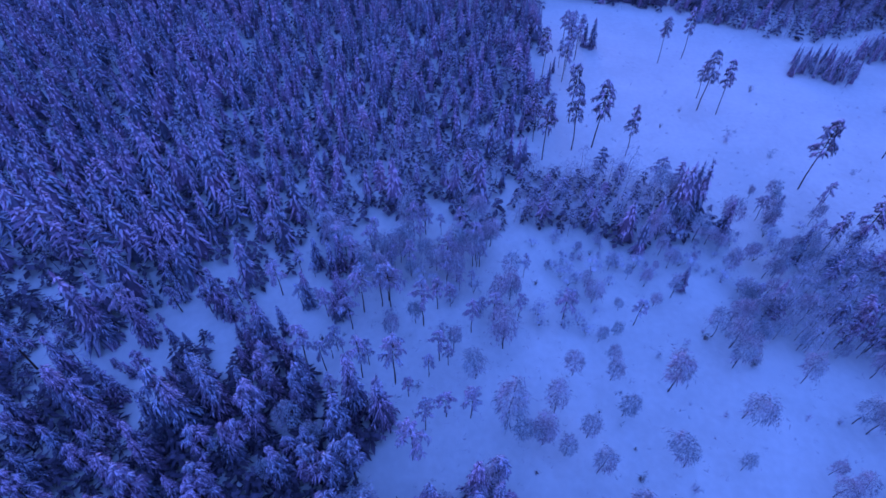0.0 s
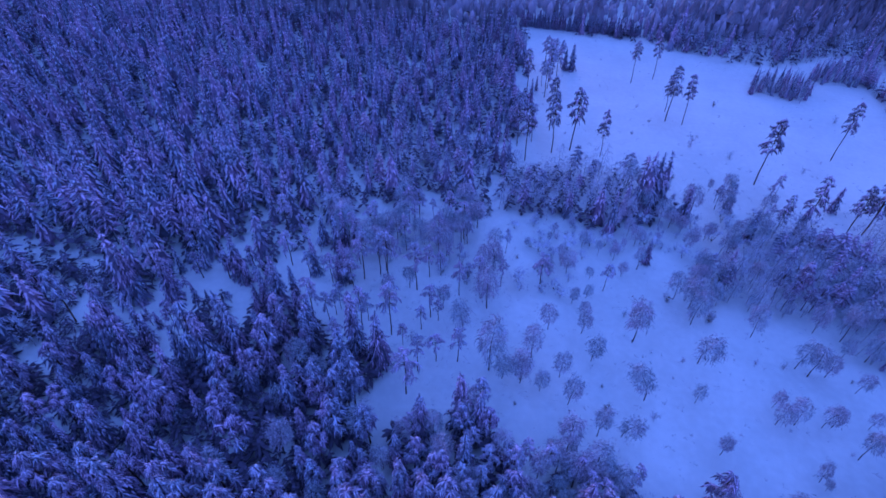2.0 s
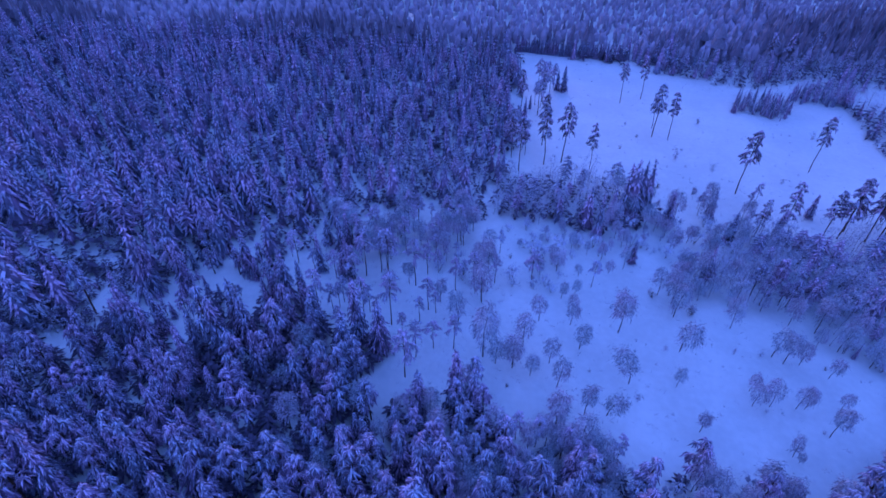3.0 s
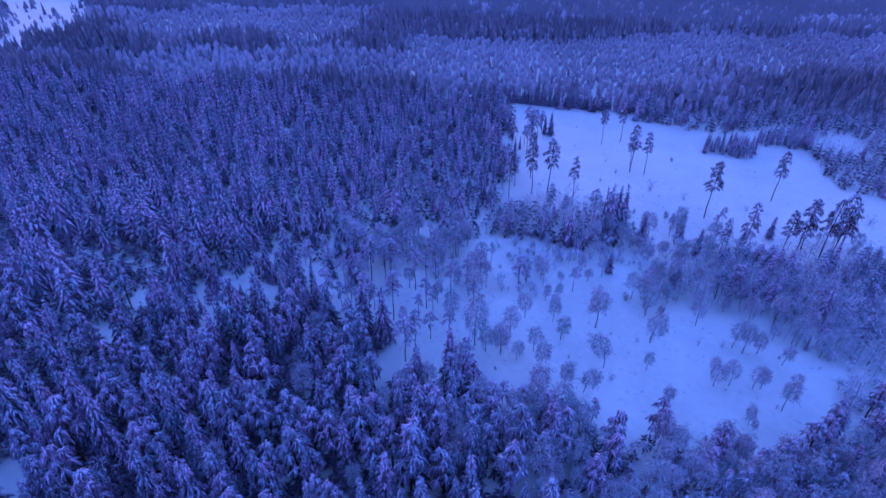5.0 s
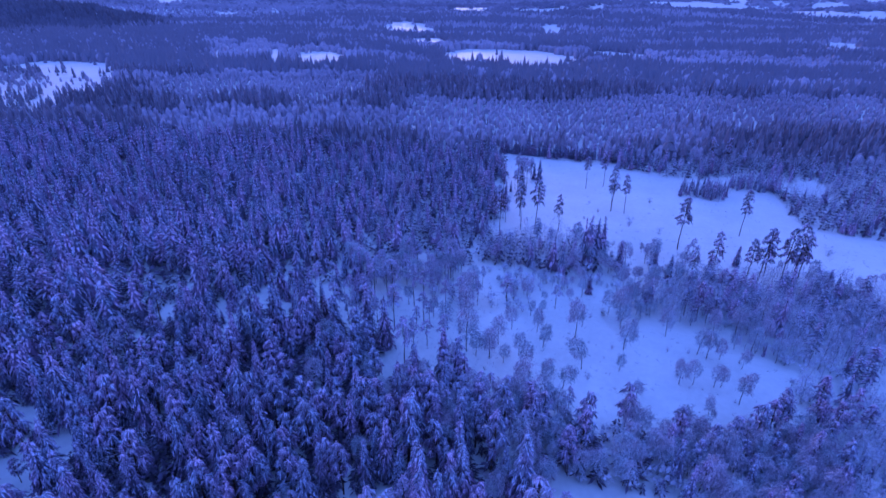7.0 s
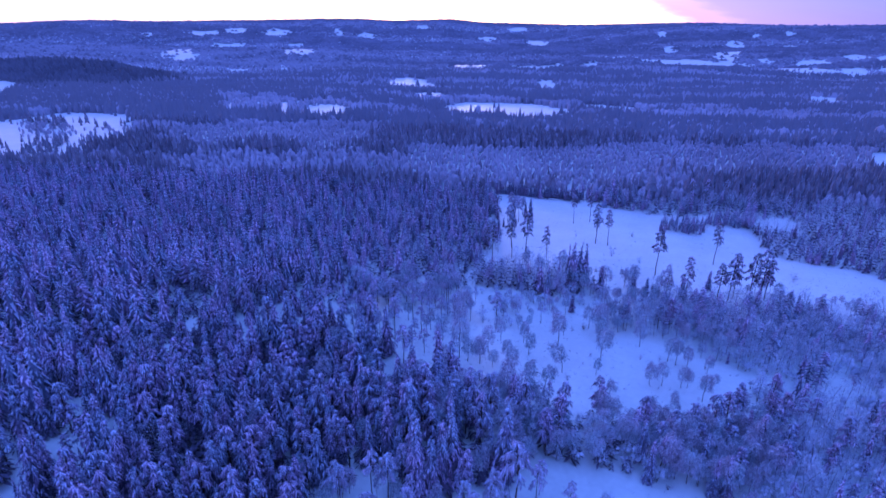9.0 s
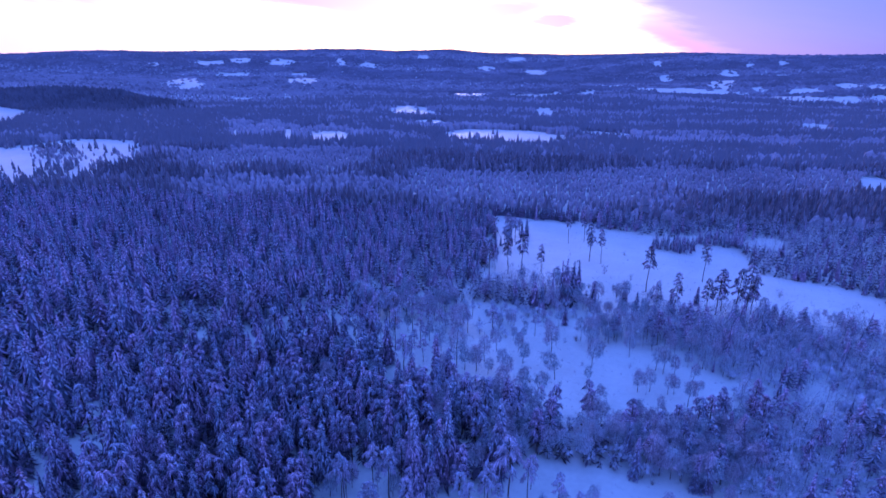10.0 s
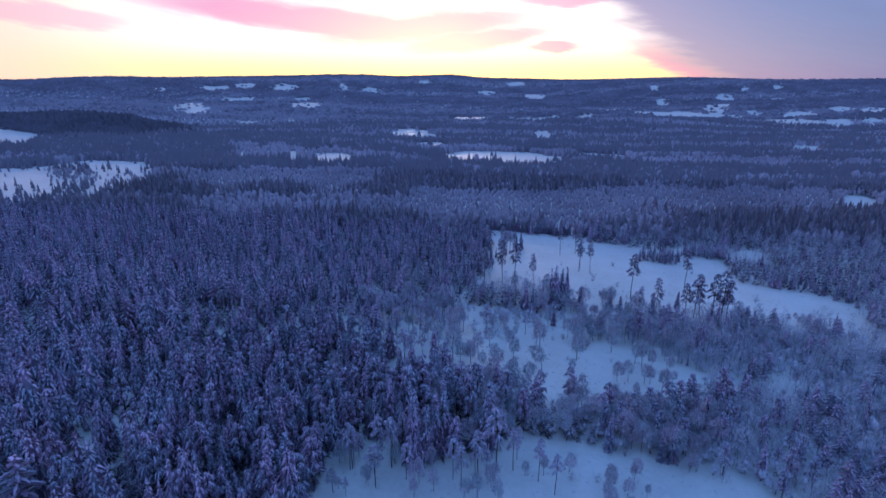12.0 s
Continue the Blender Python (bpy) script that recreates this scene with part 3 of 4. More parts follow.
def birch_mid(rng, twigs=175):
    leaf, pad = Soup(), Soup()
    tube(leaf, [Vector((0, 0, -0.3)), Vector((rng.gauss(0, 0.2), rng.gauss(0, 0.2), 5)), Vector((rng.gauss(0, 0.5), rng.gauss(0, 0.5), 8.6))], (0.06, 0.045, 0.02), 3)
    for k in range(twigs):
        q = rng.random()
        az, r = k * 2.4, 2.1 * math.sin(math.pi * (0.2 + 0.7 * q)) * rng.random() ** 0.5
        p = Vector((math.cos(az) * r, math.sin(az) * r, 1.6 + 8.0 * q - 0.3 * r))
        d = Vector((math.cos(az) * 0.6 + rng.gauss(0, 0.4), math.sin(az) * 0.6 + rng.gauss(0, 0.4), rng.gauss(-0.2, 0.6))).normalized()
        twig(pad, p, d, rng.uniform(0.5, 1.0), rng.uniform(0.04, 0.08), rng)
    return leaf, pad


def birch_low(rng):
    """A rounded frosted crown with twigs standing out of it."""
    leaf, pad = Soup(), Soup()
    ring = [Vector((math.cos(a) * 1.15 * rng.uniform(0.7, 1.3), math.sin(a) * 1.15 * rng.uniform(0.7, 1.3), 2.2 + rng.uniform(-0.7, 0.7))) for a in (1.0472 * k for k in range(6))]
    high = [Vector((v.x * 1.1, v.y * 1.1, 6.0 + rng.uniform(-0.8, 0.8))) for v in ring]
    pad.add(ring + high + [Vector((rng.gauss(0, 0.3), rng.gauss(0, 0.3), 8.8))], [(k, (k + 1) % 6, 6 + (k + 1) % 6, 6 + k) for k in range(6)] + [(6 + k, 6 + (k + 1) % 6, 12) for k in range(6)])
    for k in range(13):
        q = rng.random()
        az, r = k * 2.4, 1.5 * math.sin(math.pi * (0.2 + 0.7 * q)) * rng.random() ** 0.4
        p = Vector((math.cos(az) * r, math.sin(az) * r, 2.6 + 6.0 * q))
        d = Vector((math.cos(az) * 0.7 + rng.gauss(0, 0.4), math.sin(az) * 0.7 + rng.gauss(0, 0.4), rng.gauss(0.2, 0.5))).normalized()
        twig(pad, p, d, rng.uniform(0.9, 1.9), rng.uniform(0.12, 0.25), rng)
    return leaf, pad


def alder_clump(rng):
    """Several thin stems under one low, rounded and closely twigged crown."""
    leaf, pad = Soup(), Soup()
    heads = []
    for k in range(4):
        az, r = 1.5708 * k + rng.gauss(0, 0.4), rng.uniform(0.7, 1.7)
        heads.append(Vector((math.cos(az) * r, math.sin(az) * r, rng.uniform(5.0, 7.8))))
        tube(leaf, [Vector((rng.gauss(0, 0.2), rng.gauss(0, 0.2), -0.3)), heads[-1] * 0.5, heads[-1]], (0.06, 0.045, 0.02), 3)
        ring = [heads[-1] + Vector((math.cos(a) * rng.uniform(0.4, 0.75), math.sin(a) * rng.uniform(0.4, 0.75), rng.uniform(-1.8, -0.8))) for a in (1.2566 * i for i in range(5))]
        pad.add(ring + [heads[-1] + Vector((0, 0, 0.8))], [(i, (i + 1) % 5, 5) for i in range(5)])
    for k in range(130):
        az, up, r = 2.4 * k, rng.uniform(-0.7, 1.0), rng.uniform(0.8, 1.15)
        flat = math.sqrt(1 - up * up)
        p = heads[k % 4] + Vector((math.cos(az) * flat * 1.15 * r, math.sin(az) * flat * 1.15 * r, (1.9 * up - 0.6) * r))
        d = Vector((math.cos(az) * 0.7 + rng.gauss(0, 0.4), math.sin(az) * 0.7 + rng.gauss(0, 0.4), rng.gauss(-0.1, 0.5))).normalized()
        twig(pad, p, d, rng.uniform(0.5, 1.0), rng.uniform(0.06, 0.12), rng)
    return leaf, pad


def cone_far(rng, sides=4, levels=2, dome=False):
    leaf, pad = Soup(), Soup()
    for level in range(levels):
        z0, z1 = 10 * level / levels * 0.75, 10 * (level + 1) / levels if level < levels - 1 else 10
        r = (2.1 if not dome else 2.6) * (1 - 0.45 * level)
        ring = [Vector((math.cos(a) * r * rng.uniform(0.75, 1.25), math.sin(a) * r * rng.uniform(0.75, 1.25), z0 + rng.uniform(-0.4, 0.4))) for a in (6.283 * k / sides + level for k in range(sides))]
        if dome:
            ring2 = [Vector((v.x * 0.8, v.y * 0.8, z1 * 0.7)) for v in ring]
            leaf.add(ring + ring2 + [Vector((rng.gauss(0, 0.4), rng.gauss(0, 0.4), z1))], [(k, (k + 1) % sides, sides + (k + 1) % sides, sides + k) for k in range(sides)] + [(sides + k, sides + (k + 1) % sides, 2 * sides) for k in range(sides)])
        else:
            leaf.add(ring + [Vector((0, 0, z1))], [(k, (k + 1) % sides, sides) for k in range(sides)])
    return leaf, pad


def stuff(name, templates, x, y, tall, girth, seed, mats, label, category):
    """All trees of one kind past the counted ones, joined into one mesh."""
    rng = np.random.RandomState(seed)
    pick = rng.randint(0, len(templates), len(x))
    turn = rng.uniform(0, 6.283, len(x))
    z = terrain(x, y) - 0.1
    vs, fs, ms, base = [], [], [], 0
    for k, pair in enumerate(templates):
        sel = np.nonzero(pick == k)[0]
        for slot, soup in enumerate(pair):
            if not soup.v or not len(sel):
                continue
            v = np.array(soup.v)
            tri = np.array([t for f in soup.f for t in ((f[0], f[1], f[2]),) + (((f[0], f[2], f[3]),) if len(f) == 4 else ())])
            c, s = np.cos(turn[sel])[:, None], np.sin(turn[sel])[:, None]
            sw, sh = (girth[sel] * tall[sel] / 10)[:, None], (tall[sel] / 10)[:, None]
            px, py = (v[:, 0] * c - v[:, 1] * s) * sw + x[sel][:, None], (v[:, 0] * s + v[:, 1] * c) * sw + y[sel][:, None]
            vs.append(np.stack([px, py, v[:, 2] * sh + z[sel][:, None]], -1).reshape(-1, 3))
            fs.append((tri[None] + (base + np.arange(len(sel)) * len(v))[:, None, None]).reshape(-1, 3))
            ms.append(np.full(len(fs[-1]), slot, np.int32))
            base += len(sel) * len(v)
    vs, fs, ms = np.concatenate(vs), np.concatenate(fs), np.concatenate(ms)
    me = bpy.data.meshes.new(name)
    me.vertices.add(len(vs))
    me.vertices.foreach_set("co", vs.astype(np.float32).ravel())
    me.loops.add(fs.size)
    me.loops.foreach_set("vertex_index", fs.astype(np.int32).ravel())
    me.polygons.add(len(fs))
    me.polygons.foreach_set("loop_start", np.arange(0, fs.size, 3, dtype=np.int32))
    me.polygons.foreach_set("material_index", ms)
    for m in mats:
        me.materials.append(m)
    me.update(calc_edges=True)
    me.validate()
    return tagged(new(name, me), label, category, kind="stuff")


# ---- the near woods ----
def near_woods():
    x, y, rng = scatter(-72, 262, 4.6, 11, 1.0)
    mix, chance = waves(x, y, 24, 21), rng.uniform(0, 1, x.shape)
    keep = (y > -58 + 10 * waves(x, y, 18, 23)) & (np.hypot(x + 37, y - 25) > 4.5)
    rx, ry = x + 6 * waves(x, y, 14, 24), y + 6 * waves(x, y, 14, 25)
    for poly in [BOG, GLADE, FRONT, FARM[0]]:
        keep &= ~inside(poly, rx, ry)
    for poly in GAPS:
        keep &= ~inside(poly, rx, ry) | (np.sin(91.7 * x + 47.3 * y) > 0.8)
    thick, block = inside(THICKET, x, y), inside(BLOCKS[0], x, y) | inside(BLOCKS[1], x, y)
    keep |= thick | block
    scrub = (x > 58 + 0.12 * y) & (y < 132) & ~thick
    belt = (y < 45) & (x > -35) & (x <= 58 + 0.12 * y)
    south = (y < 62) & (x <= -35)
    edge = (x > -30) & (x < 16) & (y > 100) & (y < 140) & ~thick
    east = (x > 120) & (y >= 132) & ~block
    ragged = (x < -42) & (y > 40) & (y < 92)
    p_birch = np.where(scrub, 0.72, np.where(belt, 0.15 + 0.68 * step(-5, 40, x), np.where(south, 0.12, np.where(edge, 0.6, np.where(east, 0.6, np.where(thick, 0.55, 0.07))))))
    p_pine = np.where(scrub, 0.2, np.where(belt, 0.4 - 0.24 * step(0, 45, x), np.where(south, 0.25, np.where(edge, 0.15, np.where(east, 0.06, np.where(ragged, 0.2, np.where(thick, 0.38, 0.08)))))))
    thin = np.where(scrub, 0.82 + 0.2 * mix, np.where(ragged, 0.5 + 0.2 * mix, np.where(east, 0.75, np.where(edge, 0.7, np.where(belt, 0.9, np.where(south, 0.8, 0.62 + 0.16 * waves(x, y, 11, 22)))))))
    low = scrub & (y < 24)
    p_birch, p_pine, thin = np.where(low, 0.45, p_birch), np.where(low, 0.4, p_pine), np.where(low, 1.0, thin)
    young = (y > 118) & ~thick & ~block & ~scrub
    west = young & (x > -70) & (x < 48)
    thin = np.where(west, 0.95, np.where(young & ~east, thin + 0.16, thin))
    keep &= rng.uniform(0, 1, x.shape) < thin
    kind = np.where(chance < p_birch, 2, np.where(chance < p_birch + p_pine, 1, 0))
    tall = np.where(kind == 0, rng.normal(16.0, 3.0, x.shape), np.where(kind == 1, rng.normal(16.0, 1.8, x.shape), rng.normal(10.5, 1.5, x.shape)))
    tall = np.where(thick, rng.normal(11.8, 1.5, x.shape), np.where(block, rng.normal(8, 1, x.shape), tall))
    tall = np.where((scrub | east) & (kind < 2), rng.normal(11.0, 1.8, x.shape), tall)
    tall = np.where(young & (kind < 2), tall * np.where(west, 0.68, 0.85), tall)
    tall = np.where(belt & (y > 18) & (kind < 2), tall * 0.86, tall)
    tall = np.clip(tall * (1 + 0.12 * mix), 5, 23)
    x, y, tall, kind = x[keep], y[keep], tall[keep], kind[keep]
    # closer growth of birch and alder in the scrub and the thicket
    bx, by, _ = scatter(-40, 140, 4.2, 12)
    grow = inside(THICKET, bx, by) | (bx > 62 + 0.12 * by) & (by < 130) & ((by > 48) | (by < 26)) & (waves(bx, by, 24, 21) > -0.3)
    for poly in (BOG, GLADE, FRONT):
        grow &= ~inside(poly, bx + 9 * waves(bx, by, 18, 26), by + 9 * waves(bx, by, 18, 27)) | inside(THICKET, bx, by)
    bx, by = bx[grow], by[grow]
    kx, ky, _ = scatter(60, 100, 3.6, 28, 1.2)
    core = inside(CORE, kx + 5 * waves(kx, ky, 12, 29), ky)
    kx, ky = kx[core], ky[core]
    sx, sy, _ = scatter(180, 255, 2.7, 16)
    close = inside(BLOCKS[0], sx, sy) | inside(BLOCKS[1], sx, sy)
    sx, sy = sx[close], sy[close]
    # a few small trees in the gaps
    gx, gy, _ = scatter(-20, 90, 5.2, 14, 1.2)
    gap = np.any([inside(g, gx, gy) for g in GAPS], axis=0) & (rng.uniform(0, 1, gx.shape) < 0.8)
    gx, gy = gx[gap], gy[gap]
    return (np.concatenate([x, bx, gx, sx, kx]), np.concatenate([y, by, gy, sy, ky]), np.concatenate([tall, rng.normal(9.5, 1.8, len(bx)), rng.uniform(3.5, 10, len(gx)), rng.uniform(6, 9.5, len(sx)), rng.uniform(7, 12, len(kx))]),
            np.concatenate([kind, np.full(len(bx), 2), rng.randint(0, 2, len(gx)), np.where(rng.uniform(0, 1, len(sx)) < 0.45, 2, 0), np.where(rng.uniform(0, 1, len(kx)) < 0.42, 1, 2)]), rng)


R = random.Random(5)
NX, NY, NT, NK, NRNG = near_woods()
COUNTED = (205, 215, 110)
split = []
for k in range(3):
    sel = np.nonzero(NK == k)[0]
    order = sel[np.argsort(np.hypot((NX[sel] - (25 if k == 2 else 0)) * 0.75, (NY[sel] - 18) * 1.15))]
    split.append((order[:COUNTED[k]], order[COUNTED[k]:]))

# lone trees on the bog, in the glade and on the front snow: place and height
TALL_PINES = [(78, 204, 19), (89, 209, 21), (84, 170, 24), (90, 168, 21), (86, 178, 15), (53, 141, 19), (43, 145, 25), (36, 143, 24), (37, 159, 22), (28, 166, 14), (25, 160, 15), (40, 194, 15),
              (103, 129, 25), (31, 190, 20), (138, 147, 24), (24, 147, 18), (26, 137, 22)]
OLD_PINES = [(122, 105, 18), (126, 104, 23), (130, 108, 21), (134, 103, 24), (139, 104, 25), (143, 107, 20), (108, 105, 20), (99, 103, 15), (168, 257, 20), (236, 260, 15), (180, 262, 19), (195, 266, 18), (212, 262, 17)]
GLADE_PINES = [(-21, 75, 17), (-17, 77, 15), (-15, 77, 16), (-11, 87, 13), (-7, 72, 17), (-4, 77, 12), (-1, 78, 9), (-2, 90, 12), (3, 96, 8), (6, 91, 10), (4, 84, 7), (4, 71, 12), (6, 75, 8), (17, 88, 9), (9, 73, 13), (15, 75, 10),
               (11, 68, 8), (25, 74, 14), (-23, 70, 12), (-19, 58, 15), (-18, 61, 10), (-12, 57, 18), (-27, 59, 12), (-5, 59, 9), (-3, 63, 12), (-1, 62, 8), (-24, 52, 11), (-9, 54, 8)]
GLADE_PINES += [(-5, 47, 13), (-1, 50, 10), (4, 50, 12), (-7, 41, 16), (42, 75, 10), (72, 83, 9), (73, 81, 7), (58, 124, 13), (-69, 66, 18), (-31, 60, 15)]
FRONT_PINES = [(-23, -14, 11), (-15, -19, 15), (-8, -16, 16), (-4, -17, 16), (-4, -14, 13), (1, -17, 11), (13, -20, 13), (25, -15, 20), (19, -18, 11), (31, -10, 11), (-22, -23, 5), (-9, -25, 4), (-14, -29, 6), (79, 14, 11)]
LONE_BIRCHES = [(5, 59, 12), (11, 48, 18), (14, 46, 11), (18, 46, 10), (18, 45, 11), (21, 52, 11), (22, 43, 7), (6, 33, 14), (26, 61, 10), (53, 84, 9), (32, 86, 6), (48, 81, 6), (39, 79, 5), (33, 70, 7), (37, 72, 6), (34, 60, 9),
                (47, 87, 7), (60, 73, 10), (63, 70, 13), (67, 76, 11), (46, 58, 15), (35, 52, 10), (27, 47, 9), (28, 40, 11)]
LONE_BIRCHES += [(56, 42, 7), (33, 33, 11), (26, 29, 13), (73, 42, 7), (72, 38, 9), (76, 38, 9), (82, 38, 9), (84, 38, 7), (83, 53, 11), (85, 51, 12), (89, 51, 9), (96, 57, 7), (62, 66, 5), (67, 66, 4), (-16, 50, 6), (86, 31, 11),
                 (92, 38, 6), (108, 18, 8), (45, -15, 8), (74, -6, 11), (58, 122, 12), (75, 109, 13), (67, 103, 9), (85, 110, 12)]
LONE_BIRCHES += [(54, 104, 12), (64, 104, 11), (65, 77, 11), (62, 65, 13), (74, 80, 10), (43, 89, 6), (39, 92, 7), (49, 101, 9), (60, 109, 12), (69, 93, 9), (76, 98, 8), (81, 93, 11), (94, 47, 8),
                 (106, 51, 10), (106, 60, 11), (98, 62, 14), (115, 69, 12), (74, 73, 8), (76, 62, 12), (101, 56, 12), (92, 64, 11), (10, 80, 12),
                 (11, 67, 14), (33, 81, 10), (28, 79, 8), (32, 84, 6), (35, 64, 7), (23, 91, 4), (30, 94, 4), (8, 98, 8), (15, 82, 6)]
ARCHED = [(45, 42, 10), (60, 53, 12), (38, 33, 9), (80, 15, 10)]
LONE_SPRUCES = [(53, 214, 13), (50, 215, 10), (35, 192, 7), (-53, 73, 16), (-40, 64, 18), (-34, 76, 13), (105, 102, 12), (122, 115, 10), (63, 121, 10), (88, 113, 11), (143, 94, 9), (148, 92, 10), (56, 87, 9), (72, 107, 13), (89, 99, 12)]
SHRUBS = [(62, 93, 3), (64, 92, 2.5), (66, 93, 3), (27, 93, 2.5), (32, 95, 4), (35, 97, 2), (58, 74, 2), (20, 86, 2), (60, 33, 3), (168, 129, 5), (150, 109, 4), (88, 151, 6), (75, 129, 3), (68, 158, 2), (75, 180, 2), (77, 168, 2), (90, 155, 1.2), (80, 143, 1), (108, 185, 3.5), (123, 137, 3), (153, 175, 4), (100, 144, 4), (58, 72, 3), (67, 66, 4), (23, 46, 4), (45, -18, 3),
          (52, -18, 3)]
for poly, n, lo, hi in ((BOG, 45, 0.4, 1.3), (GLADE, 40, 0.6, 3.0), (FRONT, 25, 0.7, 2.5)):
    px, py = [p[0] for p in poly], [p[1] for p in poly]
    while n:
        q = (R.uniform(min(px), max(px)), R.uniform(min(py), max(py)))
        if inside(poly, np.array([q[0]]), np.array([q[1]]))[0] and q[1] > -45:
            SHRUBS.append((*q, R.uniform(lo, hi)))
            n -= 1

# the loose edge of the wood towards the glade
for _ in range(40):
    q = (R.uniform(-34, 14), R.uniform(84, 106))
    (GLADE_PINES if R.random() < 0.4 else LONE_BIRCHES).append((*q, R.uniform(8, 14)))
for _ in range(12):
    (GLADE_PINES if R.random() < 0.55 else LONE_BIRCHES).append((R.uniform(-28, 18), R.uniform(60, 90), R.uniform(5, 12)))
for _ in range(6):
    LONE_BIRCHES.append((R.uniform(20, 78), R.uniform(22, 34), R.uniform(4, 8)))
for _ in range(24):
    LONE_BIRCHES.append((R.uniform(68, 96), R.uniform(66, 104), R.uniform(5, 10)))
# the edge of the belt between the glade and the front snow
for _ in range(26):
    q = R.uniform(0, 62)
    LONE_BIRCHES.append((q, R.uniform(8, 31 - 0.27 * q), R.uniform(8, 12)))
for _ in range(24):
    q = R.uniform(-14, 40)
    GLADE_PINES.append((q, R.uniform(10, 31 - 0.25 * q), R.uniform(9, 14)))
# ragged borders of the bog and of the glade
for _ in range(26):
    s = R.random()
    (LONE_BIRCHES if R.random() < 0.65 else GLADE_PINES).append((48 + 145 * s, 120 - 28 * s + R.uniform(-4, 12), R.uniform(4, 10)))
for _ in range(16):
    GLADE_PINES.append((R.uniform(60, 150), R.uniform(104, 122), R.uniform(5, 10)))
for _ in range(16):
    s = R.random()
    GLADE_PINES.append((20 + 26 * s + R.uniform(0, 10), 150 + 80 * s, R.uniform(8, 18)))
for _ in range(30):
    q = (R.uniform(-46, -20), R.uniform(58, 97), R.uniform(5, 14))
    (GLADE_PINES if R.random() < 0.6 else LONE_SPRUCES).append(q)
for _ in range(34):
    LONE_BIRCHES.append((R.uniform(-24, 70), R.uniform(-30, -8), R.uniform(4.5, 10)))
for _ in range(14):
    FRONT_PINES.append((R.uniform(-26, 40), R.uniform(-26, -8), R.uniform(6, 15)))
for _ in range(14):
    LONE_BIRCHES.append((R.uniform(30, 70), R.uniform(92, 104), R.uniform(3, 8)))

counted = [[(NX[i], NY[i], NT[i]) for i in part[0]] for part in split]
spruces = [(make_thing("snowy_spruce", spruce_parts(R, R.uniform(0.85, 1.15), R.uniform(0.5, 0.72)), "dark green spruce with drooping boughs under frozen snow", "spruce", "spruces of the near wood"), 10) for _ in range(5)]
plant(spruces, counted[0] + LONE_SPRUCES, 1)
pines = [(make_thing("snowy_pine", pine_parts(R, R.uniform(0.3, 0.45), R.uniform(1.4, 1.75), 0.85, count=19), "round-crowned pine with boughs bent under heavy snow", "pine", "pines of the near wood"), 10) for _ in range(5)]
plant(pines, counted[1], 2)
glade_pines = [(make_thing("young_pine", pine_parts(R, R.uniform(0.45, 0.6), R.uniform(1.3, 1.7), 0.9, YOUNG_NEEDLES, 17, 0.085, 0.7), "slender frosted pine with a bare dark trunk on open snow", "pine", "pines in the glade"), 10) for _ in range(4)]
plant(glade_pines, GLADE_PINES + FRONT_PINES, 3)
snag = [(make_thing("snag_pine", pine_parts(R, 0.5, 2.6, 1.0, count=9), "gaunt pine with long drooping snow-covered branches", "pine", "snag"), 10)]
plant(snag, [(-37, 25, 14)], 10)
tall_pines = [(make_thing("tall_pine", pine_parts(R, R.uniform(0.52, 0.64), R.uniform(0.95, 1.2), 0.7, PINE_NEEDLES, 28, 0.075, 0.5), "tall thin seed pine with dark crown and long bare trunk", "pine", "seed pines on the bog"), 10) for _ in range(4)]
plant(tall_pines, TALL_PINES, 4)
old_pines = [(make_thing("old_pine", pine_parts(R, R.uniform(0.36, 0.5), R.uniform(1.05, 1.3), 0.8, PINE_NEEDLES, 30, 0.09, 0.5), "broad dark old pine lightly dusted with snow", "pine", "old pines by the bog"), 10) for _ in range(3)]
plant(old_pines, OLD_PINES, 9)
birches = [(make_thing("frosted_birch", birch_parts(R, R.choice((0.0, 0.12, 0.3)), R.uniform(1.6, 2.15), R.uniform(0.26, 0.42)), "bare birch with hoarfrosted hanging twigs and dark trunk", "birch", "frosted birches"), 10) for _ in range(6)]
plant(birches, counted[2] + LONE_BIRCHES, 5)
arched = [(make_thing("arched_birch", birch_parts(R, 1.0, 2.0, 0.35), "frosted birch bent into an arch by the snow", "birch", "arched birches"), 8) for _ in range(2)]
plant(arched, ARCHED, 6)
HEDGE = [(34 + 1.42 * i + R.uniform(-0.5, 0.5), 268.5 - 0.18 * i + R.uniform(-1, 1), R.uniform(7.0, 10.0)) for i in range(42)]
hedge = [(make_thing("dark_spruce", spruce_parts(R, 1.3, 0.05), "dark snowless spruce in a row along the bog", "spruce", "row of dark spruces"), 10) for _ in range(2)]
plant(hedge, HEDGE, 8)
shrubs = [(make_thing("shrub", shrub_parts(R, dark), "small leafless shrub poking out of the snow", "shrub", "shrubs on open snow"), 2) for dark in (False, True, False, False)]
plant(shrubs, SHRUBS, 7)
for ob, m in later:
    ob.matrix_basis = m

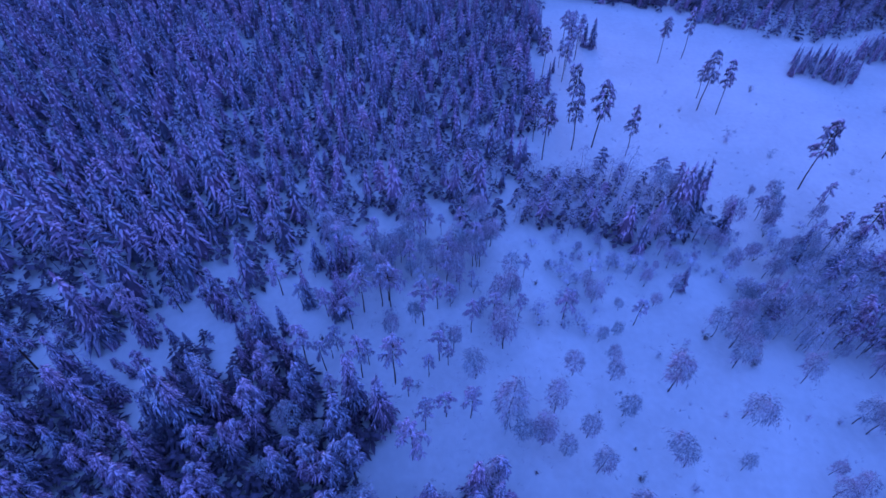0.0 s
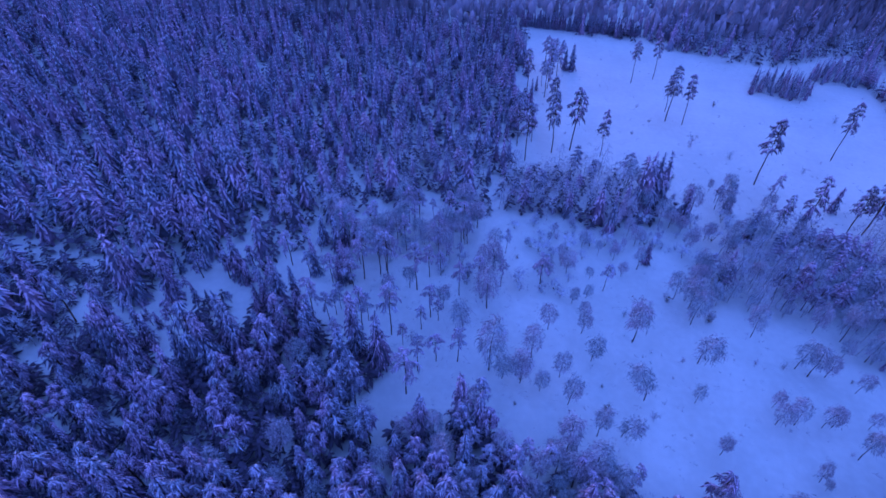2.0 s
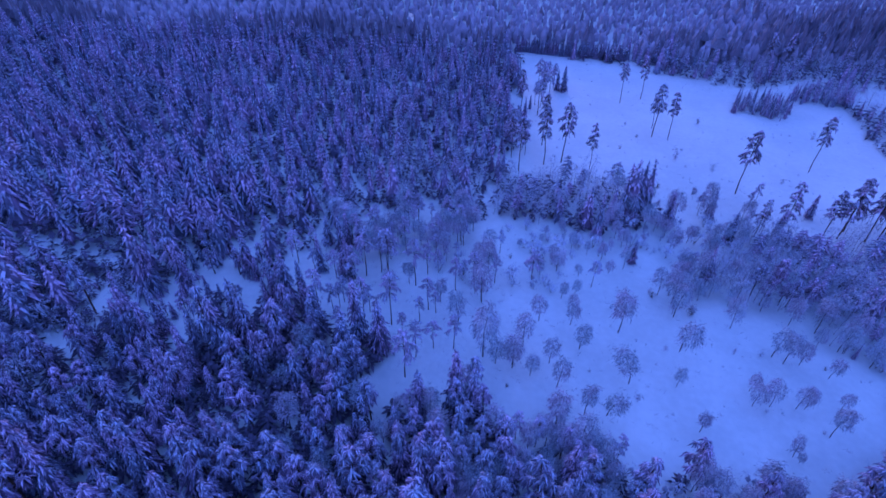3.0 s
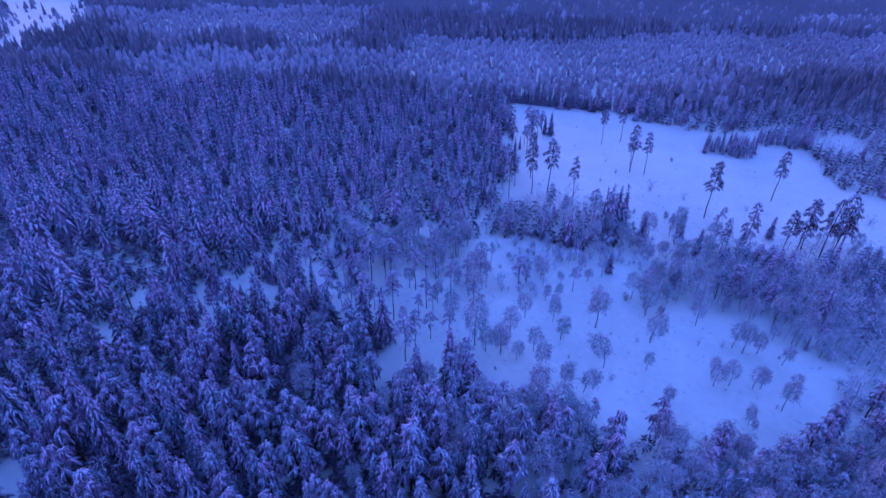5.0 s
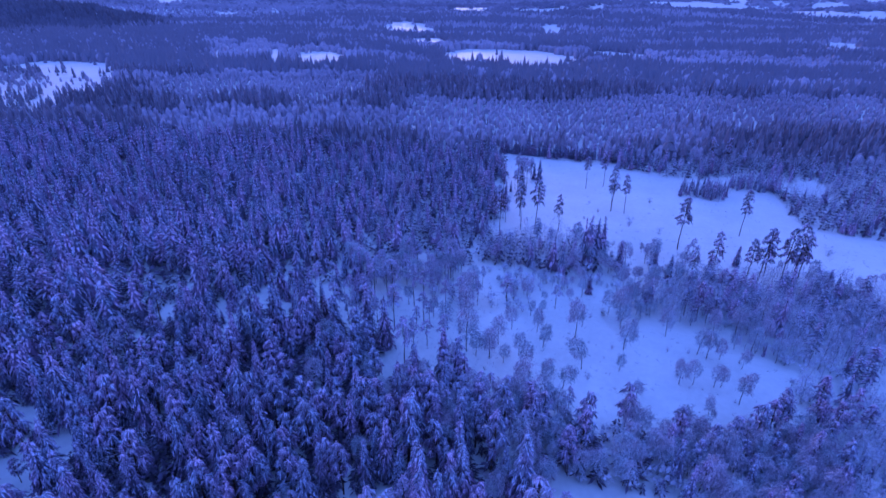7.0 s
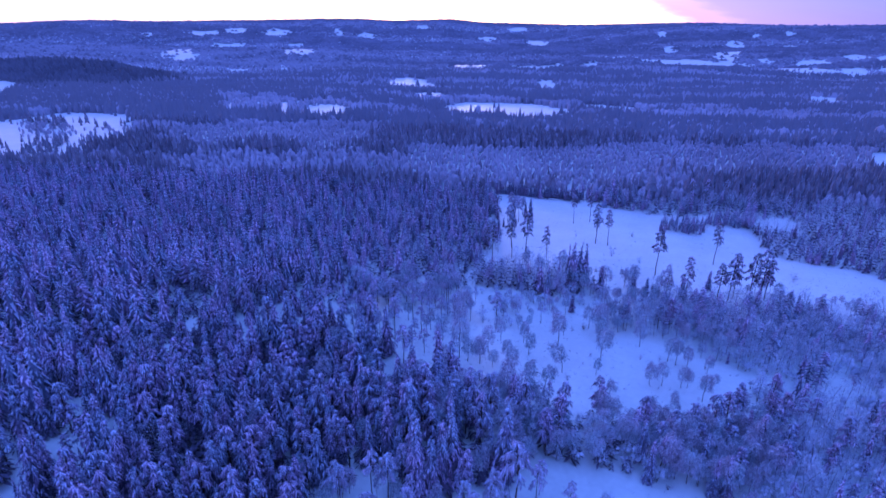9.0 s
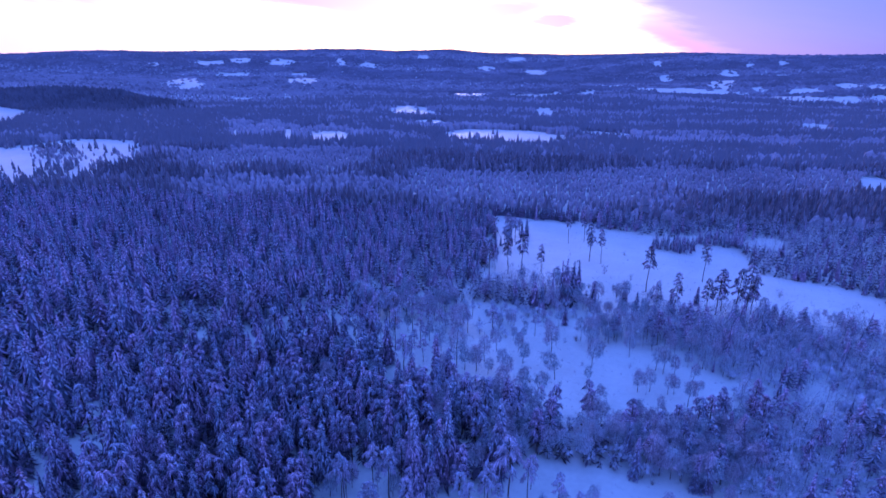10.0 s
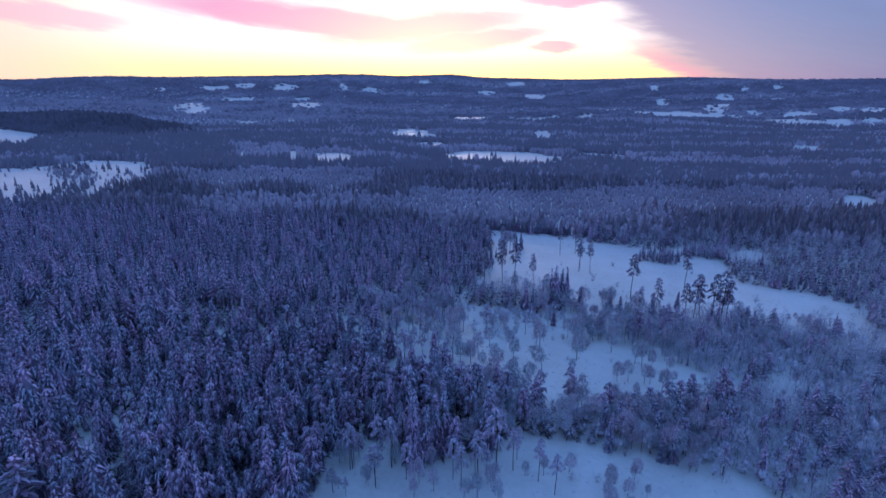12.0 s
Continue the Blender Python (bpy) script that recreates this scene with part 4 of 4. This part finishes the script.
# ---- the rest of the woods, joined ----
RM = random.Random(9)
for k, (name, make, mats, label, category) in enumerate((
        ("spruce_wood", spruce_mid, (MID_NEEDLES, MID_SNOW), "dense dark spruce wood dusted with snow", "spruce wood"),
        ("pine_wood", pine_mid, (MID_NEEDLES, MID_SNOW), "snow-laden pines among the spruces", "pine wood"),
        ("birch_scrub", birch_mid, (BIRCH_BARK, ALDER_TWIGS), "pale thicket of frosted birch and alder", "birch scrub"))):
    rest = split[k][1]
    past = NY[rest] > 125
    for sel, temps in ((rest[~past], [make(RM) for _ in range(9)]), (rest[past], [spruce_mid(RM, 7) for _ in range(9)] if k == 0 else [make(RM) for _ in range(5)])):
        stuff(name, temps, NX[sel], NY[sel], NT[sel], NRNG.uniform(0.95, 1.35, len(sel)), 31 + k, mats, label, category)


def shade_sapling(rng):
    """A low, ragged young spruce of hanging boughs."""
    leaf, pad = Soup(), Soup()
    for tier in range(5):
        for k in range(5 if tier < 3 else 3):
            kite(leaf, Vector((rng.gauss(0, 0.1), rng.gauss(0, 0.1), 2.4 + 1.6 * tier + rng.uniform(-0.5, 0.5))), 1.3 * tier + 1.2566 * k + rng.gauss(0, 0.3), (2.0, 1.8, 1.4, 1.0, 0.6)[tier] * rng.uniform(0.8, 1.5), 0.1, 0.9, rng.uniform(0.24, 0.42))
    return leaf, pad


def gap_shade_spruce(rng):
    leaf, pad = Soup(), Soup()
    for tier in range(3):
        for k in range(3):
            kite(leaf, Vector((0, 0, 3.0 + 2.8 * tier)), tier + 2.094 * k + rng.gauss(0, 0.2), (2.0, 1.5, 0.9)[tier] * rng.uniform(0.8, 1.2), 0.1, 1.1, 0.62)
    return leaf, pad


def darkening_shrub(rng):
    leaf, pad = Soup(), Soup()
    for k in range(7):
        twig(pad, Vector((rng.gauss(0, 1.5), rng.gauss(0, 1.5), 0)), Vector((rng.gauss(0, 0.5), rng.gauss(0, 0.5), 1)).normalized(), rng.uniform(4, 10), rng.uniform(0.25, 0.5), rng)
    return leaf, pad


def woods_around():
    """The wood goes on beside and behind the flight."""
    rng = np.random.RandomState(83)
    for gap, temps in ((5.2, [spruce_low(RM) for _ in range(7)]), (9.0, [spruce_low(RM) for _ in range(7)])):
        gx, gy = np.meshgrid(np.arange(-430, 430, gap), np.arange(-430, 330, gap))
        x, y = (gx + rng.uniform(-0.5, 0.5, gx.shape) * gap).ravel(), (gy + rng.uniform(-0.5, 0.5, gx.shape) * gap).ravel()
        half = 0.86 * (y + 160) + 15
        around = (np.abs(x - 5) < 125) & (y > -240)
        keep = (np.hypot(x, y + 60) < 360) & ((np.abs(x) > half) | (y < -62 + 10 * waves(x, y, 18, 23))) & (around == (gap < 6))
        keep &= ~inside(FRONT, x + 6 * waves(x, y, 14, 24), y + 6 * waves(x, y, 14, 25)) & ~inside(FARM[0], x, y)
        x, y = x[keep], y[keep]
        stuff("spruce_forest", temps, x, y, rng.normal(15.5, 2.5, len(x)), rng.uniform(1.0, 1.35, len(x)), 84, (NEEDLES, SNOW_PAD), "snow-dusted spruce forest round the clearings", "spruce forest")


woods_around()


def undergrowth():
    rng = np.random.RandomState(77)
    # thin twigs added over the open snow to darken it
    x, y = rng.uniform(-60, 205, 14000), rng.uniform(-60, 265, 14000)
    west = inside(GLADE, x, y) & (rng.uniform(0, 1, x.shape) < 0.35 + 0.65 * step(60, -10, x))
    front = inside(FRONT, x, y)
    rim = inside(BOG, x, y) & (rng.uniform(0, 1, x.shape) < 0.12 + 0.6 * step(150, 112, y))
    keep = west | front | rim
    x, y = x[keep], y[keep]
    stuff("darkening_shrubs", [darkening_shrub(RM) for _ in range(6)], x, y, rng.uniform(0.5, 1.4, len(x)), rng.uniform(0.8, 1.3, len(x)), 78, (DARK_TWIGS, FROST_TWIGS), "thin leafless dwarf shrubs added to darken the open snow", "undergrowth")


undergrowth()


def gap_shade():
    """Low dark spruces added to stand in for shade in the gaps of the closed wood."""
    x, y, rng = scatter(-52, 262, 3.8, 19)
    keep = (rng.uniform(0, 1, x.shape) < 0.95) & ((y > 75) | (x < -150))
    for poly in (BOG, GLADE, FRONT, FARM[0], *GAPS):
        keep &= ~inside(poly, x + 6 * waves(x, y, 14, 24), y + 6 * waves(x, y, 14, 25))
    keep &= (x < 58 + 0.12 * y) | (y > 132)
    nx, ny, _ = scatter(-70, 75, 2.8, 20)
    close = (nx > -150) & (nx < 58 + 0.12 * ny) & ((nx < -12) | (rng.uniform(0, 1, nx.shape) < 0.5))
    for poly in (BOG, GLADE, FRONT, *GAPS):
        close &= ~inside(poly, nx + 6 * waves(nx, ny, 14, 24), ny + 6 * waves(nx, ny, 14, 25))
    for px, py, make in ((x[keep], y[keep], gap_shade_spruce), (nx[close], ny[close], shade_sapling)):
        stuff("gap_shade_spruces", [make(RM) for _ in range(9)], px, py, rng.uniform(2.8, 6.5, len(px)), rng.uniform(1.5, 2.5, len(px)), 79, (SHADE_NEEDLES, SNOW_PAD), "low dark young spruces added as shade under the closed wood", "spruce wood")


gap_shade()


def brush():
    """Shoulder- to roof-high frosted alder and willow between the birches of the scrub."""
    x, y, rng = scatter(-40, 136, 3.4, 57, 1.2)
    keep = (x > 62 + 0.12 * y) & (x < 190) & (waves(x, y, 20, 58) > -0.45)
    keep |= (x > 34) & (y < 26) & (y > -12)
    for poly in (BOG, GLADE, FRONT):
        keep &= ~inside(poly, x + 6 * waves(x, y, 14, 24), y + 6 * waves(x, y, 14, 25))
    # saplings across the neck between the glade and the bog
    keep |= (x > 36) & (x < 112) & (y > 86 + 4 * waves(x, y, 9, 61)) & (y < 110 + 5 * waves(x, y, 9, 62)) & (rng.uniform(0, 1, x.shape) < 0.34) & ~inside(THICKET, x, y)
    keep |= (x > -20) & (x < 36) & (y > 70) & (y < 104) & (rng.uniform(0, 1, x.shape) < 0.3)
    for part, temps in ((keep & (x < 125), [alder_clump(RM) for _ in range(9)]), (keep & (x >= 125), [birch_low(RM) for _ in range(9)])):
        n = part.sum()
        stuff("alder_brush", temps, x[part], y[part], rng.uniform(3.0, 6.5, n), rng.uniform(1.2, 2.0, n), 59, (BIRCH_BARK, ALDER_TWIGS), "low frosted alder and willow brush under the birches", "brush")


brush()


def open_far(x, y, rng):
    """Fields, lakes and clearings, with ragged borders and a few trees left standing."""
    band = inside(FARM[1], x + 8 * waves(x, y, 14, 38), y) & (rng.uniform(0, 1, x.shape) < 0.5)
    hit = inside(FARM[0], x, y) & ~band & (rng.uniform(0, 1, x.shape) < 0.95 - 0.12 * step(-420, -340, x)) | inside(FARM[2], x, y)
    hit |= inside(SPARSE, x + 25 * waves(x, y, 60, 37), y) & (waves(x * 1.6, y * 0.5, 50, 36) > -0.1) & (rng.uniform(0, 1, x.shape) < 0.62)
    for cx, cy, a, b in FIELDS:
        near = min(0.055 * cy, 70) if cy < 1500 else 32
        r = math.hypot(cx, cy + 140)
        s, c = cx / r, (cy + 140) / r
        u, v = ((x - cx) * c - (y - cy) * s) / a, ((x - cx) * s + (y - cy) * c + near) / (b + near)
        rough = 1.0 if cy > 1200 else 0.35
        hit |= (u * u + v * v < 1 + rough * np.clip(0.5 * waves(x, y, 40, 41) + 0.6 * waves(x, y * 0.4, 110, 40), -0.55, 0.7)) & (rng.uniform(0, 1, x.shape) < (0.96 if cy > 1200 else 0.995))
    return hit | inside(BOG, x, y)


def on_hill(x, y):
    return (x < -500) & (y > 850) & (np.exp(-(((x + 950) / np.where(x > -950, 165, 380)) ** 2 + ((y - 1300) / 230) ** 2)) > np.where(y < 1300, 0.16, 0.3) + 0.06 * waves(x, y, 60, 48) + 0.08 * np.sin(37.1 * x + 91.3 * y))


def far_woods(y0, y1, gap, seed, wobble):
    x, y, rng = scatter(y0, y1, gap, seed, 1.5 if y1 < 1950 else 0.85)
    keep = (np.hypot(x, y) < 4420) & ~open_far(x, y, rng) & ~((np.abs(x - 63) < 34) & (y < 274))
    x, y = x[keep], y[keep]
    r = np.hypot(x, y)
    pale = np.zeros(x.shape, bool)
    for poly in PALE:
        pale |= inside(poly, x + 12 * waves(x, y, 50, 43), y + 20 * waves(x, y, 50, 45))
    dark = inside(DARK[0], x, y) | inside(DARK[1], x, y)
    hill = on_hill(x, y)
    # the spruces run on from the hill to the farm fields
    dark |= hill | (x < -410 + 60 * waves(x, y, 70, 52)) & (y > 600) & (y < 1250)
    # stands of spruce and of frosted birch lie in long streaks across the land
    streak = waves(x * 0.25, y, 130 if y1 < 1950 else 360, 47) + 0.5 * waves(x * 0.5, y, 60, 49) + 0.25 * waves(x, y, 40, 50)
    mixed = 0.06 + 0.88 * step(0.0, 0.4, streak - 0.3 + wobble)
    mixed = np.clip(mixed + 0.8 * step(-300, -600, x) * step(1480, 1600, y) * (1 - step(2500, 2900, y)), 0, 0.95)
    p = np.where(dark, np.where(hill, 0.0, np.where(y < 300, 0.45, 0.22)), np.where(pale, 0.975, mixed))
    birch = rng.uniform(0, 1, x.shape) < p
    tall = np.where(birch, rng.normal(10, 1.4, x.shape), rng.normal(13.5, 2.2, x.shape)) * np.where(dark, 1.1, 1.0) * (1 + 0.1 * waves(x, y, 70, 51))
    tall = np.where(pale & ~birch, tall * 0.65, np.where(pale, tall * 0.75, tall)) * np.where(inside(FARM[0], x, y), 0.65, 1.0)
    tall = np.where(rng.uniform(0, 1, x.shape) < 0.01, tall * 1.3, tall)
    return x, y, np.clip(tall, 4, 22) * np.where(r > 1900, 0.8, 1.0), birch, rng


for y0, y1, gap, seed, wobble, leafy, frosty, mats_s, mats_b, girth, where in (
        (262, 520, 4.6, 13, 0.2, [spruce_low(RM) for _ in range(9)], [birch_low(RM) for _ in range(7)], (HAZED_SPRUCE, SNOWY_NEEDLES), (BIRCH_BARK, HAZED_FROST), 1.1, "beyond the bog"),
        (520, 1000, 6.0, 15, 0.25, [cone_far(RM, 4, 1) for _ in range(9)], [cone_far(RM, 4, 1, True) for _ in range(7)], (HAZED_SPRUCE, SNOW_PAD), (HAZED_FROST, FROST_TWIGS), 1.35, "in the middle distance"),
        (1000, 1900, 9.5, 18, 0.5, [cone_far(RM, 4, 1) for _ in range(7)], [cone_far(RM, 4, 1) for _ in range(5)], (HAZED_SPRUCE, SNOW_PAD), (HAZED_FROST, FROST_TWIGS), 2.1, "on the rolling land"),
        (1900, 4500, 14.5, 17, 0.3, [cone_far(RM, 4, 1) for _ in range(7)], [cone_far(RM, 4, 1) for _ in range(5)], (HAZED_RIDGE_SPRUCE, SNOW_PAD), (HAZED_RIDGE_FROST, FROST_TWIGS), 5.6, "up to the ridge")):
    x, y, tall, birch, rng = far_woods(y0, y1, gap, seed, wobble)
    for is_birch, name, temps, mats, label, category in ((False, "spruce_forest", leafy, mats_s, "dark snow-dusted spruce forest with painted haze " + where, "spruce forest"), (True, "frosted_forest", frosty, mats_b, "pale hoarfrosted leafless wood with painted haze " + where, "birch wood")):
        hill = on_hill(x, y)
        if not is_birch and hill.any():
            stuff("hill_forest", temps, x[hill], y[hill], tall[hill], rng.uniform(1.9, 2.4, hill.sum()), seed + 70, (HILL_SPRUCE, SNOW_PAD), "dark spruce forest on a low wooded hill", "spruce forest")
        sel = (birch == is_birch) & ~hill
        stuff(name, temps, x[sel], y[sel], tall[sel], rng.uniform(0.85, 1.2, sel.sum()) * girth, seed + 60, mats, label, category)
